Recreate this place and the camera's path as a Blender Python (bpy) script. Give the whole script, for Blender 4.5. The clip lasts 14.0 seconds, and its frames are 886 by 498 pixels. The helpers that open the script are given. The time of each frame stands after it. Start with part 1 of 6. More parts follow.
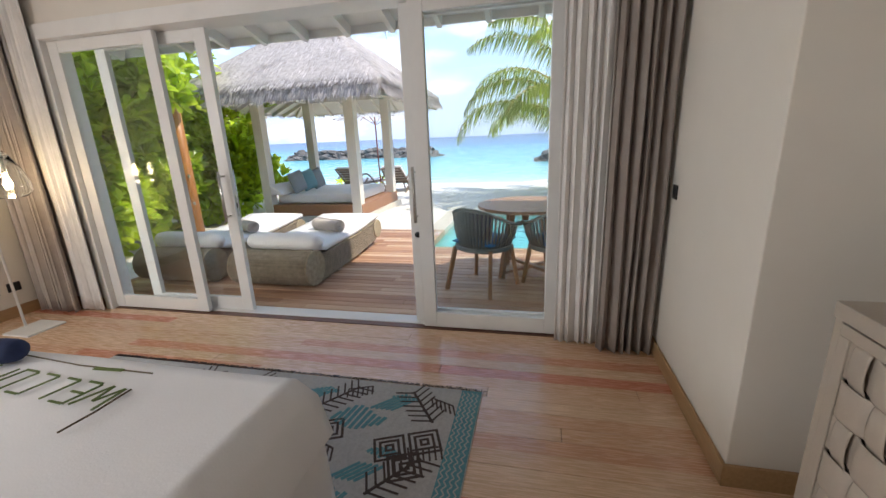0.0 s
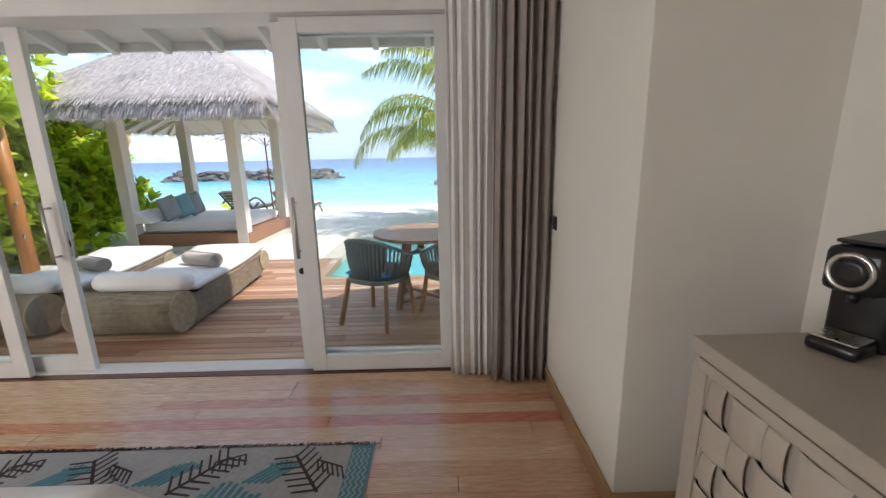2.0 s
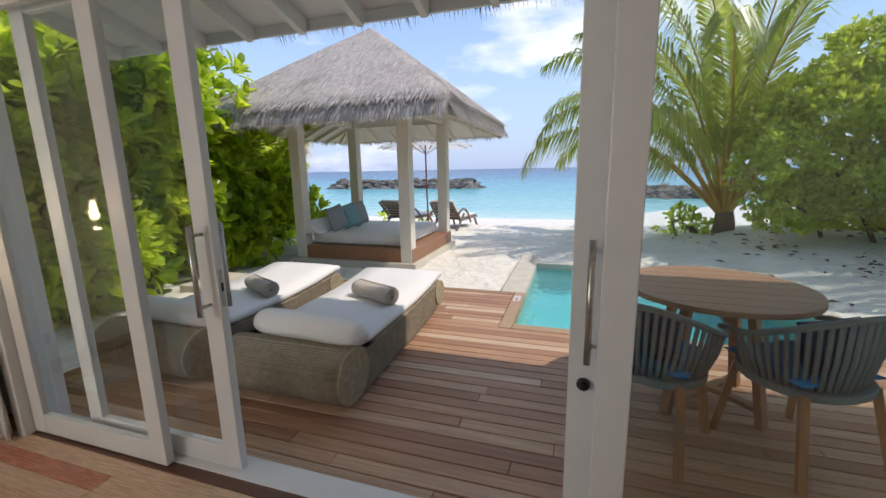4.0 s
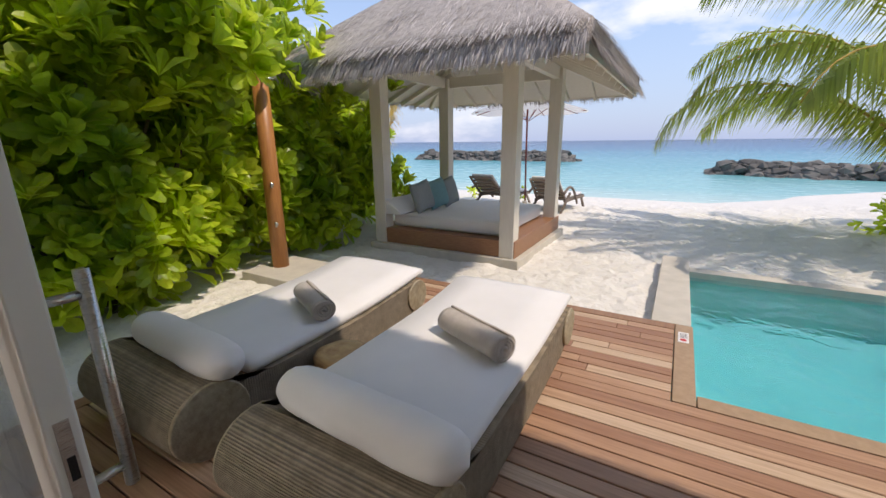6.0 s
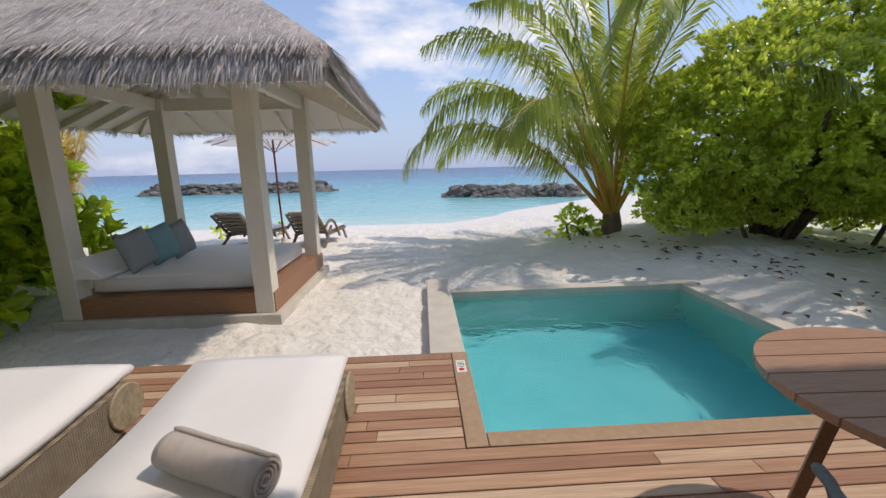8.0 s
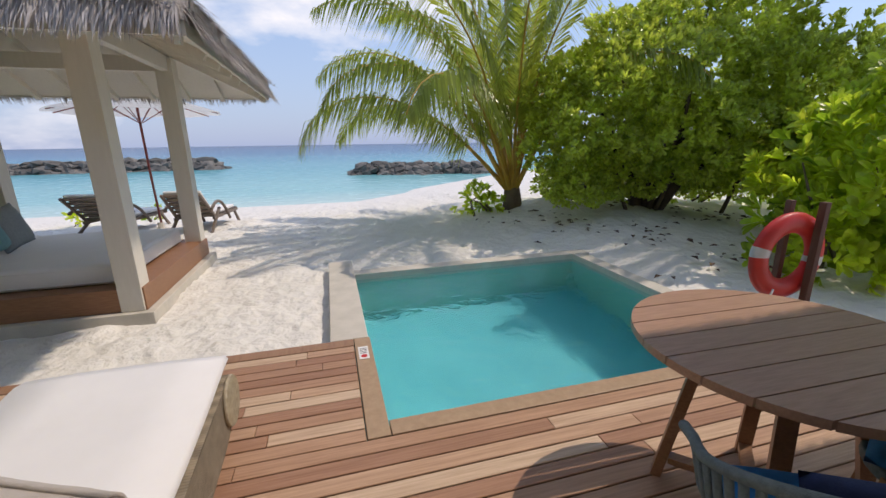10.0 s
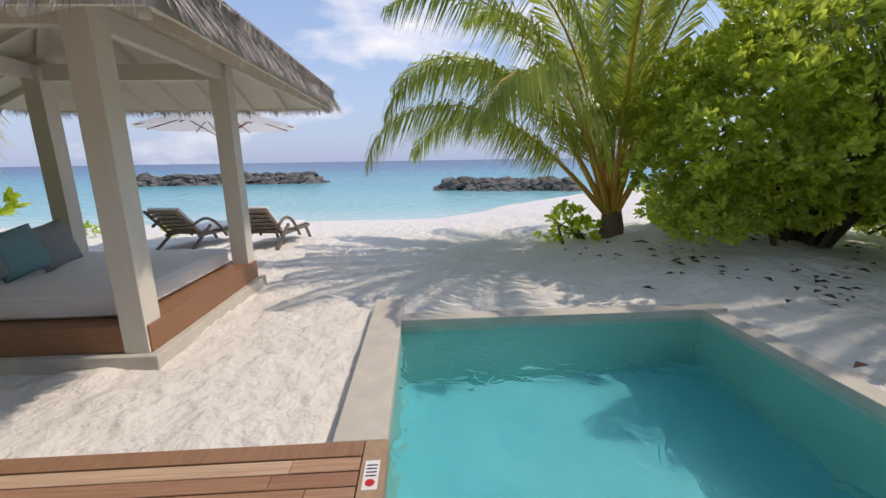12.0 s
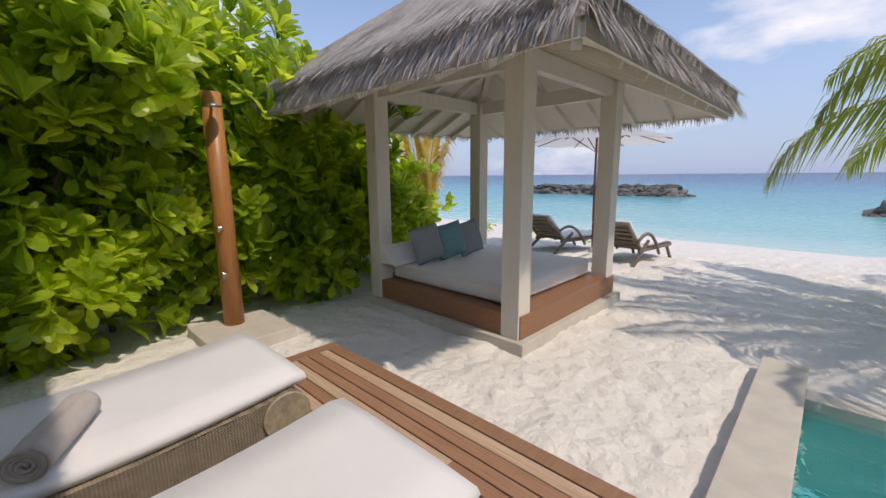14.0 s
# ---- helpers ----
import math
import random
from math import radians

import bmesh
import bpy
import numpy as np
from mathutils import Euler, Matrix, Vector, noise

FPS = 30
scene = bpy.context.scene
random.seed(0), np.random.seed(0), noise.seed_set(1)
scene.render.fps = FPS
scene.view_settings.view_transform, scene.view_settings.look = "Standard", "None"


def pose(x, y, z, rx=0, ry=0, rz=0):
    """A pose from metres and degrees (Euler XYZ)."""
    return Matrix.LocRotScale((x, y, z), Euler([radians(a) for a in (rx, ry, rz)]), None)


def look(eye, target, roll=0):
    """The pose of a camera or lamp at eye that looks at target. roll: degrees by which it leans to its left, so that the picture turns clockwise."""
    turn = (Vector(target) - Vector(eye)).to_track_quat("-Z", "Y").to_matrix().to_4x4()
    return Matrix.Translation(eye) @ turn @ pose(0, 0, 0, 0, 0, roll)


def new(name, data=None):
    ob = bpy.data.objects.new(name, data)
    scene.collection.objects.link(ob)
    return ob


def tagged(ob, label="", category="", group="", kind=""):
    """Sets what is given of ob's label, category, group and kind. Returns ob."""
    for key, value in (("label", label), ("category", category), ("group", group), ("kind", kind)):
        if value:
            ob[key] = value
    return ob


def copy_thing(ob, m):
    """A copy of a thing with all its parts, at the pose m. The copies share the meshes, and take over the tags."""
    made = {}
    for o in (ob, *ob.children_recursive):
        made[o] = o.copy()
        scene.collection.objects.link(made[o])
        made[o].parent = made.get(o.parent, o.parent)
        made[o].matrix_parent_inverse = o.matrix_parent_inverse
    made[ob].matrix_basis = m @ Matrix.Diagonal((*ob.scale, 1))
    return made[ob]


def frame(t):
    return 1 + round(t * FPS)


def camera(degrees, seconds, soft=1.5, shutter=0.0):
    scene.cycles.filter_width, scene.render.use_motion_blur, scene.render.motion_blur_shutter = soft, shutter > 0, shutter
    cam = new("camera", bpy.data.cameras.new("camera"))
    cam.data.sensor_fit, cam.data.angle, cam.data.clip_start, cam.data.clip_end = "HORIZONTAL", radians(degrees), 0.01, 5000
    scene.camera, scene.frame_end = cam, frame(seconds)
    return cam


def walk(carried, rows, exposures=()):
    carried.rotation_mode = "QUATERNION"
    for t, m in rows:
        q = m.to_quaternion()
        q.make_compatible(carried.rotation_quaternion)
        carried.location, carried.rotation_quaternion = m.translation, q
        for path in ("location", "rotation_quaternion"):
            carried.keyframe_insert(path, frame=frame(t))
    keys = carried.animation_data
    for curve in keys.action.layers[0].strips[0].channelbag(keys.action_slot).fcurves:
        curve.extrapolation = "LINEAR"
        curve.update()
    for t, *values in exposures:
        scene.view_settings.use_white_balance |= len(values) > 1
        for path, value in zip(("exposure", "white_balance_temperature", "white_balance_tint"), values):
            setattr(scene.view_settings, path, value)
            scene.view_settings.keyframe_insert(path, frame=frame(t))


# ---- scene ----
cam = camera(95.1, 14.0)
PATH = [
    (0, (-0.311, 0.557, 1.404), (-0.756, 2.433, 0.872), -2.4),
    (0.5, (-0.254, 0.578, 1.427), (0.027, 2.482, 0.883), -3.0),
    (1, (-0.232, 0.533, 1.417), (0.502, 2.315, 0.883), -2.4),
    (1.5, (-0.191, 0.577, 1.413), (0.421, 2.408, 0.891), -2.1),
    (2, (-0.231, 0.718, 1.446), (-0.216, 2.668, 1.002), -1.2),
    (2.5, (-0.502, 1.024, 1.436), (-0.903, 2.95, 1.076), -0.1),
    (5, (-1.644, 2.698, 1.42), (-2.353, 4.511, 0.962), -1.1),
    (5.5, (-1.868, 3.001, 1.404), (-2.716, 4.739, 0.895), -0.8),
    (6, (-1.968, 3.236, 1.397), (-2.937, 4.91, 0.886), -0.6),
    (6.5, (-2.214, 3.444, 1.444), (-3.11, 5.172, 0.985), -0.4),
    (7, (-2.313, 3.532, 1.489), (-2.945, 5.386, 1.083), -0.5),
    (7.5, (-2.164, 3.628, 1.454), (-2.423, 5.578, 1.09), -0.8),
    (8, (-2.044, 3.706, 1.43), (-1.953, 5.665, 1.038), -1.4),
    (8.5, (-2.018, 3.701, 1.43), (-1.576, 5.603, 0.996), -1.1),
    (11, (-1.651, 4.26, 1.367), (-1.136, 6.121, 0.848), -0.8),
    (11.5, (-1.478, 4.615, 1.343), (-1.157, 6.532, 0.869), -1.1),
    (12, (-1.535, 4.88, 1.386), (-1.434, 6.831, 0.957), -0.9),
    (12.5, (-1.632, 4.961, 1.417), (-1.893, 6.909, 1.043), -0.8),
    (13, (-1.665, 4.97, 1.432), (-2.304, 6.833, 1.083), -0.5),
    (13.5, (-1.72, 4.965, 1.447), (-2.717, 6.662, 1.09), -0.3),
    (14, (-1.762, 4.963, 1.426), (-3.126, 6.381, 1.07), -0.5),
]
walk(cam, [(t, look(eye, target, roll)) for t, eye, target, roll in PATH],
     exposures=[(0.0, 1.42, 6650, 12), (0.6, 1.22, 6650, 12), (1.0, 1.32, 6650, 12), (1.5, 1.62, 6650, 12), (2.0, 1.42, 6650, 12), (2.7, 1.05, 6700, 12), (4.2, 0.72, 6900, 13),
                (4.8, 0.66, 7150, 15), (6.5, 0.64, 7200, 16), (7.5, 0.44, 7100, 16), (14.0, 0.40, 7100, 17)])

# ---- light ----
world = bpy.data.worlds.new("sky")
scene.world = world
world.use_nodes = True
wn, wl = world.node_tree.nodes, world.node_tree.links
SUN_UP, SUN_AZ = 56.0, 90.0
sky = wn.new("ShaderNodeTexSky")
sky.sky_type, sky.sun_disc = "NISHITA", False
sky.sun_elevation, sky.sun_rotation = radians(SUN_UP), radians(SUN_AZ)
sky.air_density, sky.dust_density, sky.ozone_density = 1.0, 0.15, 2.5
wc = wn.new("ShaderNodeTexCoord")
wm = wn.new("ShaderNodeMapping")
wm.inputs["Scale"].default_value = (1.0, 1.0, 2.6)
wno = wn.new("ShaderNodeTexNoise")
wno.inputs["Scale"].default_value, wno.inputs["Detail"].default_value, wno.inputs["Roughness"].default_value = 2.3, 7.0, 0.55
wr = wn.new("ShaderNodeValToRGB")
wr.color_ramp.elements[0].position, wr.color_ramp.elements[1].position = 0.52, 0.68
wx = wn.new("ShaderNodeMixRGB")
wx.inputs[2].default_value = (5.0, 5.2, 5.6, 1)
wl.new(wc.outputs["Generated"], wm.inputs[0]), wl.new(wm.outputs[0], wno.inputs["Vector"]), wl.new(wno.outputs["Fac"], wr.inputs[0])
wsep = wn.new("ShaderNodeSeparateXYZ")
wmr = wn.new("ShaderNodeMapRange")
wmr.inputs["From Min"].default_value, wmr.inputs["From Max"].default_value, wmr.inputs["To Min"].default_value, wmr.inputs["To Max"].default_value = 0.0, 0.45, 0.95, 0.0
whz = wn.new("ShaderNodeMixRGB")
whz.inputs[2].default_value = (1.75, 2.35, 3.75, 1)
wl.new(wc.outputs["Generated"], wsep.inputs[0]), wl.new(wsep.outputs["Z"], wmr.inputs["Value"]), wl.new(wmr.outputs[0], whz.inputs[0]), wl.new(sky.outputs[0], whz.inputs[1])
wl.new(wr.outputs[0], wx.inputs[0]), wl.new(whz.outputs[0], wx.inputs[1])
wl.new(wx.outputs[0], wn["Background"].inputs[0])
wn["Background"].inputs[1].default_value = 0.15
sun = new("sun", bpy.data.lights.new("sun", "SUN"))
sun.data.energy, sun.data.angle, sun.data.color = 1.85, radians(0.6), (1.0, 0.93, 0.83)
sun.matrix_world = look((1.4 * 5, 0.1, 2.05 * 5), (0, 0, 0))

# added fill lamp that brightens the room, at an unseen side-wall opening
fill_lamp = new("window_light", bpy.data.lights.new("window_light", "AREA"))
fill_lamp.data.shape, fill_lamp.data.size, fill_lamp.data.size_y, fill_lamp.data.energy, fill_lamp.data.color = "RECTANGLE", 2.6, 1.25, 46.0, (0.96, 0.98, 1.0)
fill_lamp.matrix_world = look((-4.80, -0.6, 1.55), (-1.4, 0.3, 0.2))

# ---- materials ----
def mat(name, c1, c2=None, rough=0.6, scale=6.0, stretch=(1, 1, 1), bump=0.15, bscale=60.0, metal=0.0, rnd=0.0, island=0.0, ramp=None, spec=0.5, local=False, sheen=0.0, bdist=0.01):
    m = bpy.data.materials.new(name)
    m.use_nodes = True
    n, l = m.node_tree.nodes, m.node_tree.links
    b = n["Principled BSDF"]
    b.inputs["Metallic"].default_value = metal
    b.inputs["Specular IOR Level"].default_value = spec
    b.inputs["Sheen Weight"].default_value = sheen
    if local:
        vec = n.new("ShaderNodeTexCoord").outputs["Object"]
    else:
        vec = n.new("ShaderNodeNewGeometry").outputs["Position"]
    mp = n.new("ShaderNodeMapping")
    mp.inputs["Scale"].default_value = stretch
    l.new(vec, mp.inputs[0])
    no = n.new("ShaderNodeTexNoise")
    no.inputs["Scale"].default_value, no.inputs["Detail"].default_value, no.inputs["Roughness"].default_value = scale, 6.0, 0.6
    l.new(mp.outputs[0], no.inputs["Vector"])
    r = n.new("ShaderNodeValToRGB")
    r.color_ramp.elements[0].position, r.color_ramp.elements[1].position = 0.3, 0.7
    c2 = c2 or tuple(v * 0.82 for v in c1)
    r.color_ramp.elements[0].color, r.color_ramp.elements[1].color = (*c2, 1), (*c1, 1)
    l.new(no.outputs["Fac"], r.inputs[0])
    col = r.outputs[0]
    if rnd or island or ramp:
        src = n.new("ShaderNodeNewGeometry").outputs["Random Per Island"] if island else n.new("ShaderNodeObjectInfo").outputs["Random"]
        r2 = n.new("ShaderNodeValToRGB")
        if ramp:
            els = r2.color_ramp.elements
            while len(els) < len(ramp):
                els.new(0.5)
            for i, (p, c) in enumerate(ramp):
                els[i].position, els[i].color = p, (*c, 1)
        else:
            k = 1 - (rnd or island)
            r2.color_ramp.elements[0].color, r2.color_ramp.elements[1].color = (k, k, k, 1), (1, 1, 1, 1)
        l.new(src, r2.inputs[0])
        mx = n.new("ShaderNodeMixRGB")
        mx.blend_type = "MULTIPLY"
        mx.inputs[0].default_value = 1.0
        l.new(r2.outputs[0], mx.inputs[1]), l.new(col, mx.inputs[2])
        col = mx.outputs[0]
    l.new(col, b.inputs["Base Color"])
    n2 = n.new("ShaderNodeTexNoise")
    n2.inputs["Scale"].default_value, n2.inputs["Detail"].default_value = bscale, 4.0
    l.new(mp.outputs[0], n2.inputs["Vector"])
    mr = n.new("ShaderNodeMapRange")
    mr.inputs["To Min"].default_value, mr.inputs["To Max"].default_value = max(rough - 0.08, 0.02), min(rough + 0.1, 1)
    l.new(n2.outputs["Fac"], mr.inputs["Value"]), l.new(mr.outputs[0], b.inputs["Roughness"])
    if bump:
        bp = n.new("ShaderNodeBump")
        bp.inputs["Strength"].default_value, bp.inputs["Distance"].default_value = bump, bdist
        l.new(n2.outputs["Fac"], bp.inputs["Height"]), l.new(bp.outputs[0], b.inputs["Normal"])
    return m


def leafmat(name, dark, light, trans=0.35):
    m = mat(name, light, dark, rough=0.3, scale=1.2, bump=0.05, bscale=25, island=0.45)
    n, l = m.node_tree.nodes, m.node_tree.links
    b = n["Principled BSDF"]
    tr = n.new("ShaderNodeBsdfTranslucent")
    src = b.inputs["Base Color"].links[0].from_socket
    hs = n.new("ShaderNodeHueSaturation")
    hs.inputs["Hue"].default_value, hs.inputs["Value"].default_value = 0.485, 2.7
    l.new(src, hs.inputs["Color"]), l.new(hs.outputs[0], tr.inputs[0])
    mix = n.new("ShaderNodeMixShader")
    mix.inputs[0].default_value = trans
    l.new(b.outputs[0], mix.inputs[1]), l.new(tr.outputs[0], mix.inputs[2]), l.new(mix.outputs[0], n["Material Output"].inputs[0])
    return m


def glassmat(name, tint=(0.96, 0.99, 0.98), ior=1.45, rough=0.0, bump=0.0, bscale=3.0):
    m = bpy.data.materials.new(name)
    m.use_nodes = True
    n, l = m.node_tree.nodes, m.node_tree.links
    b = n["Principled BSDF"]
    b.inputs["Base Color"].default_value, b.inputs["Roughness"].default_value = (*tint, 1), rough
    b.inputs["IOR"].default_value, b.inputs["Transmission Weight"].default_value = ior, 1.0
    if bump:
        g = n.new("ShaderNodeNewGeometry")
        no = n.new("ShaderNodeTexNoise")
        no.inputs["Scale"].default_value, no.inputs["Detail"].default_value, no.inputs["Distortion"].default_value = bscale, 3.0, 0.6
        bp = n.new("ShaderNodeBump")
        bp.inputs["Strength"].default_value, bp.inputs["Distance"].default_value = bump, 0.05
        l.new(g.outputs["Position"], no.inputs["Vector"]), l.new(no.outputs["Fac"], bp.inputs["Height"]), l.new(bp.outputs[0], b.inputs["Normal"])
    return m


M_WALL = mat("wall_paint", (0.74, 0.71, 0.65), (0.70, 0.67, 0.61), rough=0.85, scale=1.5, bump=0.05, bscale=180)
M_CEIL = mat("ceiling_paint", (0.78, 0.77, 0.74), (0.74, 0.73, 0.70), rough=0.9, scale=2, bump=0.04)
M_WHITE = mat("white_lacquer", (0.76, 0.77, 0.76), (0.70, 0.71, 0.70), rough=0.35, scale=4, bump=0.03, bscale=90)
M_GLASS = glassmat("clear_glass")
M_FLOOR = mat("oiled_floor_wood", (1, 1, 1), (0.84, 0.79, 0.74), rough=0.26, spec=1.0, scale=3.0, stretch=(1.2, 22, 22), bump=0.05, bscale=7,
              ramp=[(0.0, (0.58, 0.22, 0.14)), (0.13, (0.62, 0.29, 0.18)), (0.2, (0.64, 0.39, 0.25)), (0.45, (0.70, 0.48, 0.32)), (0.75, (0.75, 0.55, 0.38)), (1.0, (0.66, 0.46, 0.32))])
M_DECK = mat("deck_hardwood", (1, 1, 1), (0.66, 0.6, 0.56), rough=0.5, scale=3.0, stretch=(1.0, 26, 26), bump=0.18, bscale=9,
             ramp=[(0.0, (0.40, 0.21, 0.125)), (0.35, (0.52, 0.31, 0.19)), (0.7, (0.60, 0.39, 0.25)), (1.0, (0.70, 0.52, 0.36))])
# near-black colour standing for the shade seen down board gaps
M_GAPSHADE = mat("board_gap_shade", (0.03, 0.02, 0.015), rough=0.9)
M_BASEBD = mat("oak_skirting", (0.42, 0.27, 0.14), (0.34, 0.21, 0.1), rough=0.4, scale=4, stretch=(20, 2, 20), bump=0.05)
M_TEAK = mat("teak", (0.36, 0.18, 0.09), (0.24, 0.11, 0.055), rough=0.42, scale=5, stretch=(2, 18, 18), bump=0.1, bscale=10)
M_TABLE = mat("oiled_teak_tabletop", (0.46, 0.27, 0.18), (0.35, 0.195, 0.125), rough=0.38, scale=5, stretch=(2, 18, 18), bump=0.1, bscale=10)
M_TEAKL = mat("light_teak_legs", (0.38, 0.2, 0.09), (0.28, 0.14, 0.06), rough=0.45, scale=5, stretch=(14, 14, 2), bump=0.08, bscale=10)
M_POLE = mat("varnished_pole", (0.50, 0.22, 0.07), (0.38, 0.15, 0.045), rough=0.4, scale=5, stretch=(10, 10, 1), bump=0.1, bscale=12)
M_CREAM = mat("cream_painted_timber", (0.74, 0.69, 0.60), (0.69, 0.64, 0.55), rough=0.6, scale=5, stretch=(6, 6, 1), bump=0.08, bscale=40)
M_PLINTH = mat("rendered_concrete", (0.62, 0.57, 0.49), (0.52, 0.48, 0.41), rough=0.85, scale=6, bump=0.2, bscale=120)
M_SAND = mat("coral_sand", (0.81, 0.775, 0.71), (0.73, 0.695, 0.63), rough=0.95, scale=2.5, bump=0.85, bscale=8, bdist=0.07)
M_FABRIC = mat("white_canvas", (0.80, 0.78, 0.76), (0.76, 0.74, 0.72), rough=0.85, scale=4, bump=0.12, bscale=220, sheen=0.2)
M_LINEN = mat("white_bed_linen", (0.80, 0.81, 0.83), (0.77, 0.78, 0.80), rough=0.8, scale=3, bump=0.1, bscale=150, sheen=0.2)
M_TOWEL = mat("taupe_towelling", (0.54, 0.475, 0.42), (0.46, 0.40, 0.35), rough=0.95, scale=30, bump=0.6, bscale=260, sheen=0.4)
M_TEAL = mat("teal_cushion_fabric", (0.20, 0.38, 0.42), (0.16, 0.31, 0.35), rough=0.9, scale=40, bump=0.2, bscale=200)
M_GREYB = mat("slate_cushion_fabric", (0.29, 0.32, 0.33), (0.24, 0.27, 0.285), rough=0.9, scale=40, bump=0.2, bscale=200)
M_BLUE = mat("blue_seat_fabric", (0.02, 0.20, 0.46), (0.015, 0.15, 0.38), rough=0.85, scale=40, bump=0.2, bscale=200)
M_NAVY = mat("navy_fabric", (0.015, 0.03, 0.10), (0.01, 0.02, 0.07), rough=0.8, scale=30, bump=0.2, bscale=200)
M_ROPE = mat("grey_woven_rope", (0.20, 0.235, 0.235), (0.13, 0.16, 0.16), rough=0.85, scale=60, bump=0.5, bscale=260)
M_STEEL = mat("brushed_steel", (0.60, 0.59, 0.57), (0.5, 0.49, 0.47), rough=0.28, metal=1.0, scale=8, stretch=(1, 1, 30), bump=0.02)
M_DARKMETAL = mat("dark_metal", (0.05, 0.05, 0.055), rough=0.4, metal=0.8, bump=0.03)
M_BLACK = mat("black_plastic", (0.012, 0.012, 0.013), (0.010, 0.010, 0.011), rough=0.28, bump=0.0, bscale=2)
M_RED = mat("red_plastic", (0.62, 0.035, 0.03), (0.52, 0.03, 0.025), rough=0.4, scale=5, bump=0.08, bscale=40)
M_SILVER = mat("silver_tape", (0.6, 0.6, 0.6), rough=0.4, metal=0.3)
M_POOL = mat("pool_render_turquoise", (0.10, 0.50, 0.58), (0.07, 0.42, 0.51), rough=0.6, scale=1.6, bump=0.1, bscale=30)
M_POOLW = mat("pool_wall_green_render", (0.24, 0.55, 0.47), (0.19, 0.47, 0.41), rough=0.6, scale=1.6, bump=0.1, bscale=30)
M_WATER = glassmat("pool_water", (0.93, 0.99, 1.0), 1.33, 0.02, 0.55, 6.0)
wat = M_WATER.node_tree
wat_t = wat.nodes.new("ShaderNodeBsdfTranslucent")
wat_t.inputs[0].default_value = (0.08, 0.50, 0.62, 1)
wat_m = wat.nodes.new("ShaderNodeMixShader")
wat_m.inputs[0].default_value = 0.22
wat.links.new(wat.nodes["Principled BSDF"].outputs[0], wat_m.inputs[1]), wat.links.new(wat_t.outputs[0], wat_m.inputs[2]), wat.links.new(wat_m.outputs[0], wat.nodes["Material Output"].inputs[0])
M_ROCK = mat("breakwater_rock", (0.27, 0.25, 0.22), (0.12, 0.11, 0.10), rough=0.9, scale=1.2, bump=0.6, bscale=6, island=0.5)
M_BARK = mat("grey_brown_bark", (0.20, 0.15, 0.11), (0.11, 0.085, 0.06), rough=0.9, scale=8, stretch=(1, 1, 0.4), bump=0.8, bscale=30)
M_THATCH = mat("weathered_thatch", (0.52, 0.47, 0.43), (0.32, 0.28, 0.25), rough=0.95, scale=14, bump=0.9, bscale=60)
M_STRAW = mat("thatch_straw", (0.72, 0.66, 0.62), (0.55, 0.50, 0.47), rough=0.9, scale=3, bump=0.1, island=0.55)
M_WICK = mat("woven_rattan", (0.50, 0.42, 0.29), (0.32, 0.255, 0.17), rough=0.75, scale=30, bump=0.4, bscale=120, island=0.3)
M_LEAF = leafmat("sea_lettuce_leaf", (0.13, 0.26, 0.015), (0.52, 0.62, 0.055), 0.50)
M_LEAF2 = leafmat("bush_leaf", (0.24, 0.33, 0.04), (0.50, 0.60, 0.09), 0.42)
M_PALM = leafmat("palm_leaflet", (0.17, 0.24, 0.035), (0.37, 0.43, 0.07), 0.45)
M_PALMY = mat("yellow_palm_stalk", (0.60, 0.38, 0.06), (0.44, 0.27, 0.045), rough=0.5, scale=5, bump=0.05)
M_DRYLEAF = mat("dry_leaf", (0.17, 0.085, 0.05), (0.07, 0.035, 0.022), rough=0.8, scale=8, bump=0.1, island=0.5)
M_TAUPE = mat("taupe_lacquer", (0.42, 0.37, 0.31), (0.39, 0.34, 0.285), rough=0.45, scale=3, bump=0.04, bscale=120)
M_STRAP = mat("taupe_leather_strap", (0.46, 0.40, 0.335), (0.42, 0.365, 0.305), rough=0.5, scale=4, bump=0.06, bscale=160, rnd=0.08)
M_SHEER = mat("sheer_voile", (0.78, 0.77, 0.75), (0.72, 0.71, 0.69), rough=0.9, scale=12, bump=0.1, bscale=200)
M_DRAPE = mat("grey_taupe_drape", (0.33, 0.29, 0.265), (0.28, 0.245, 0.22), rough=0.9, scale=12, bump=0.15, bscale=220)
M_CURTL = mat("oatmeal_drape", (0.46, 0.42, 0.38), (0.40, 0.36, 0.33), rough=0.9, scale=12, bump=0.15, bscale=220)

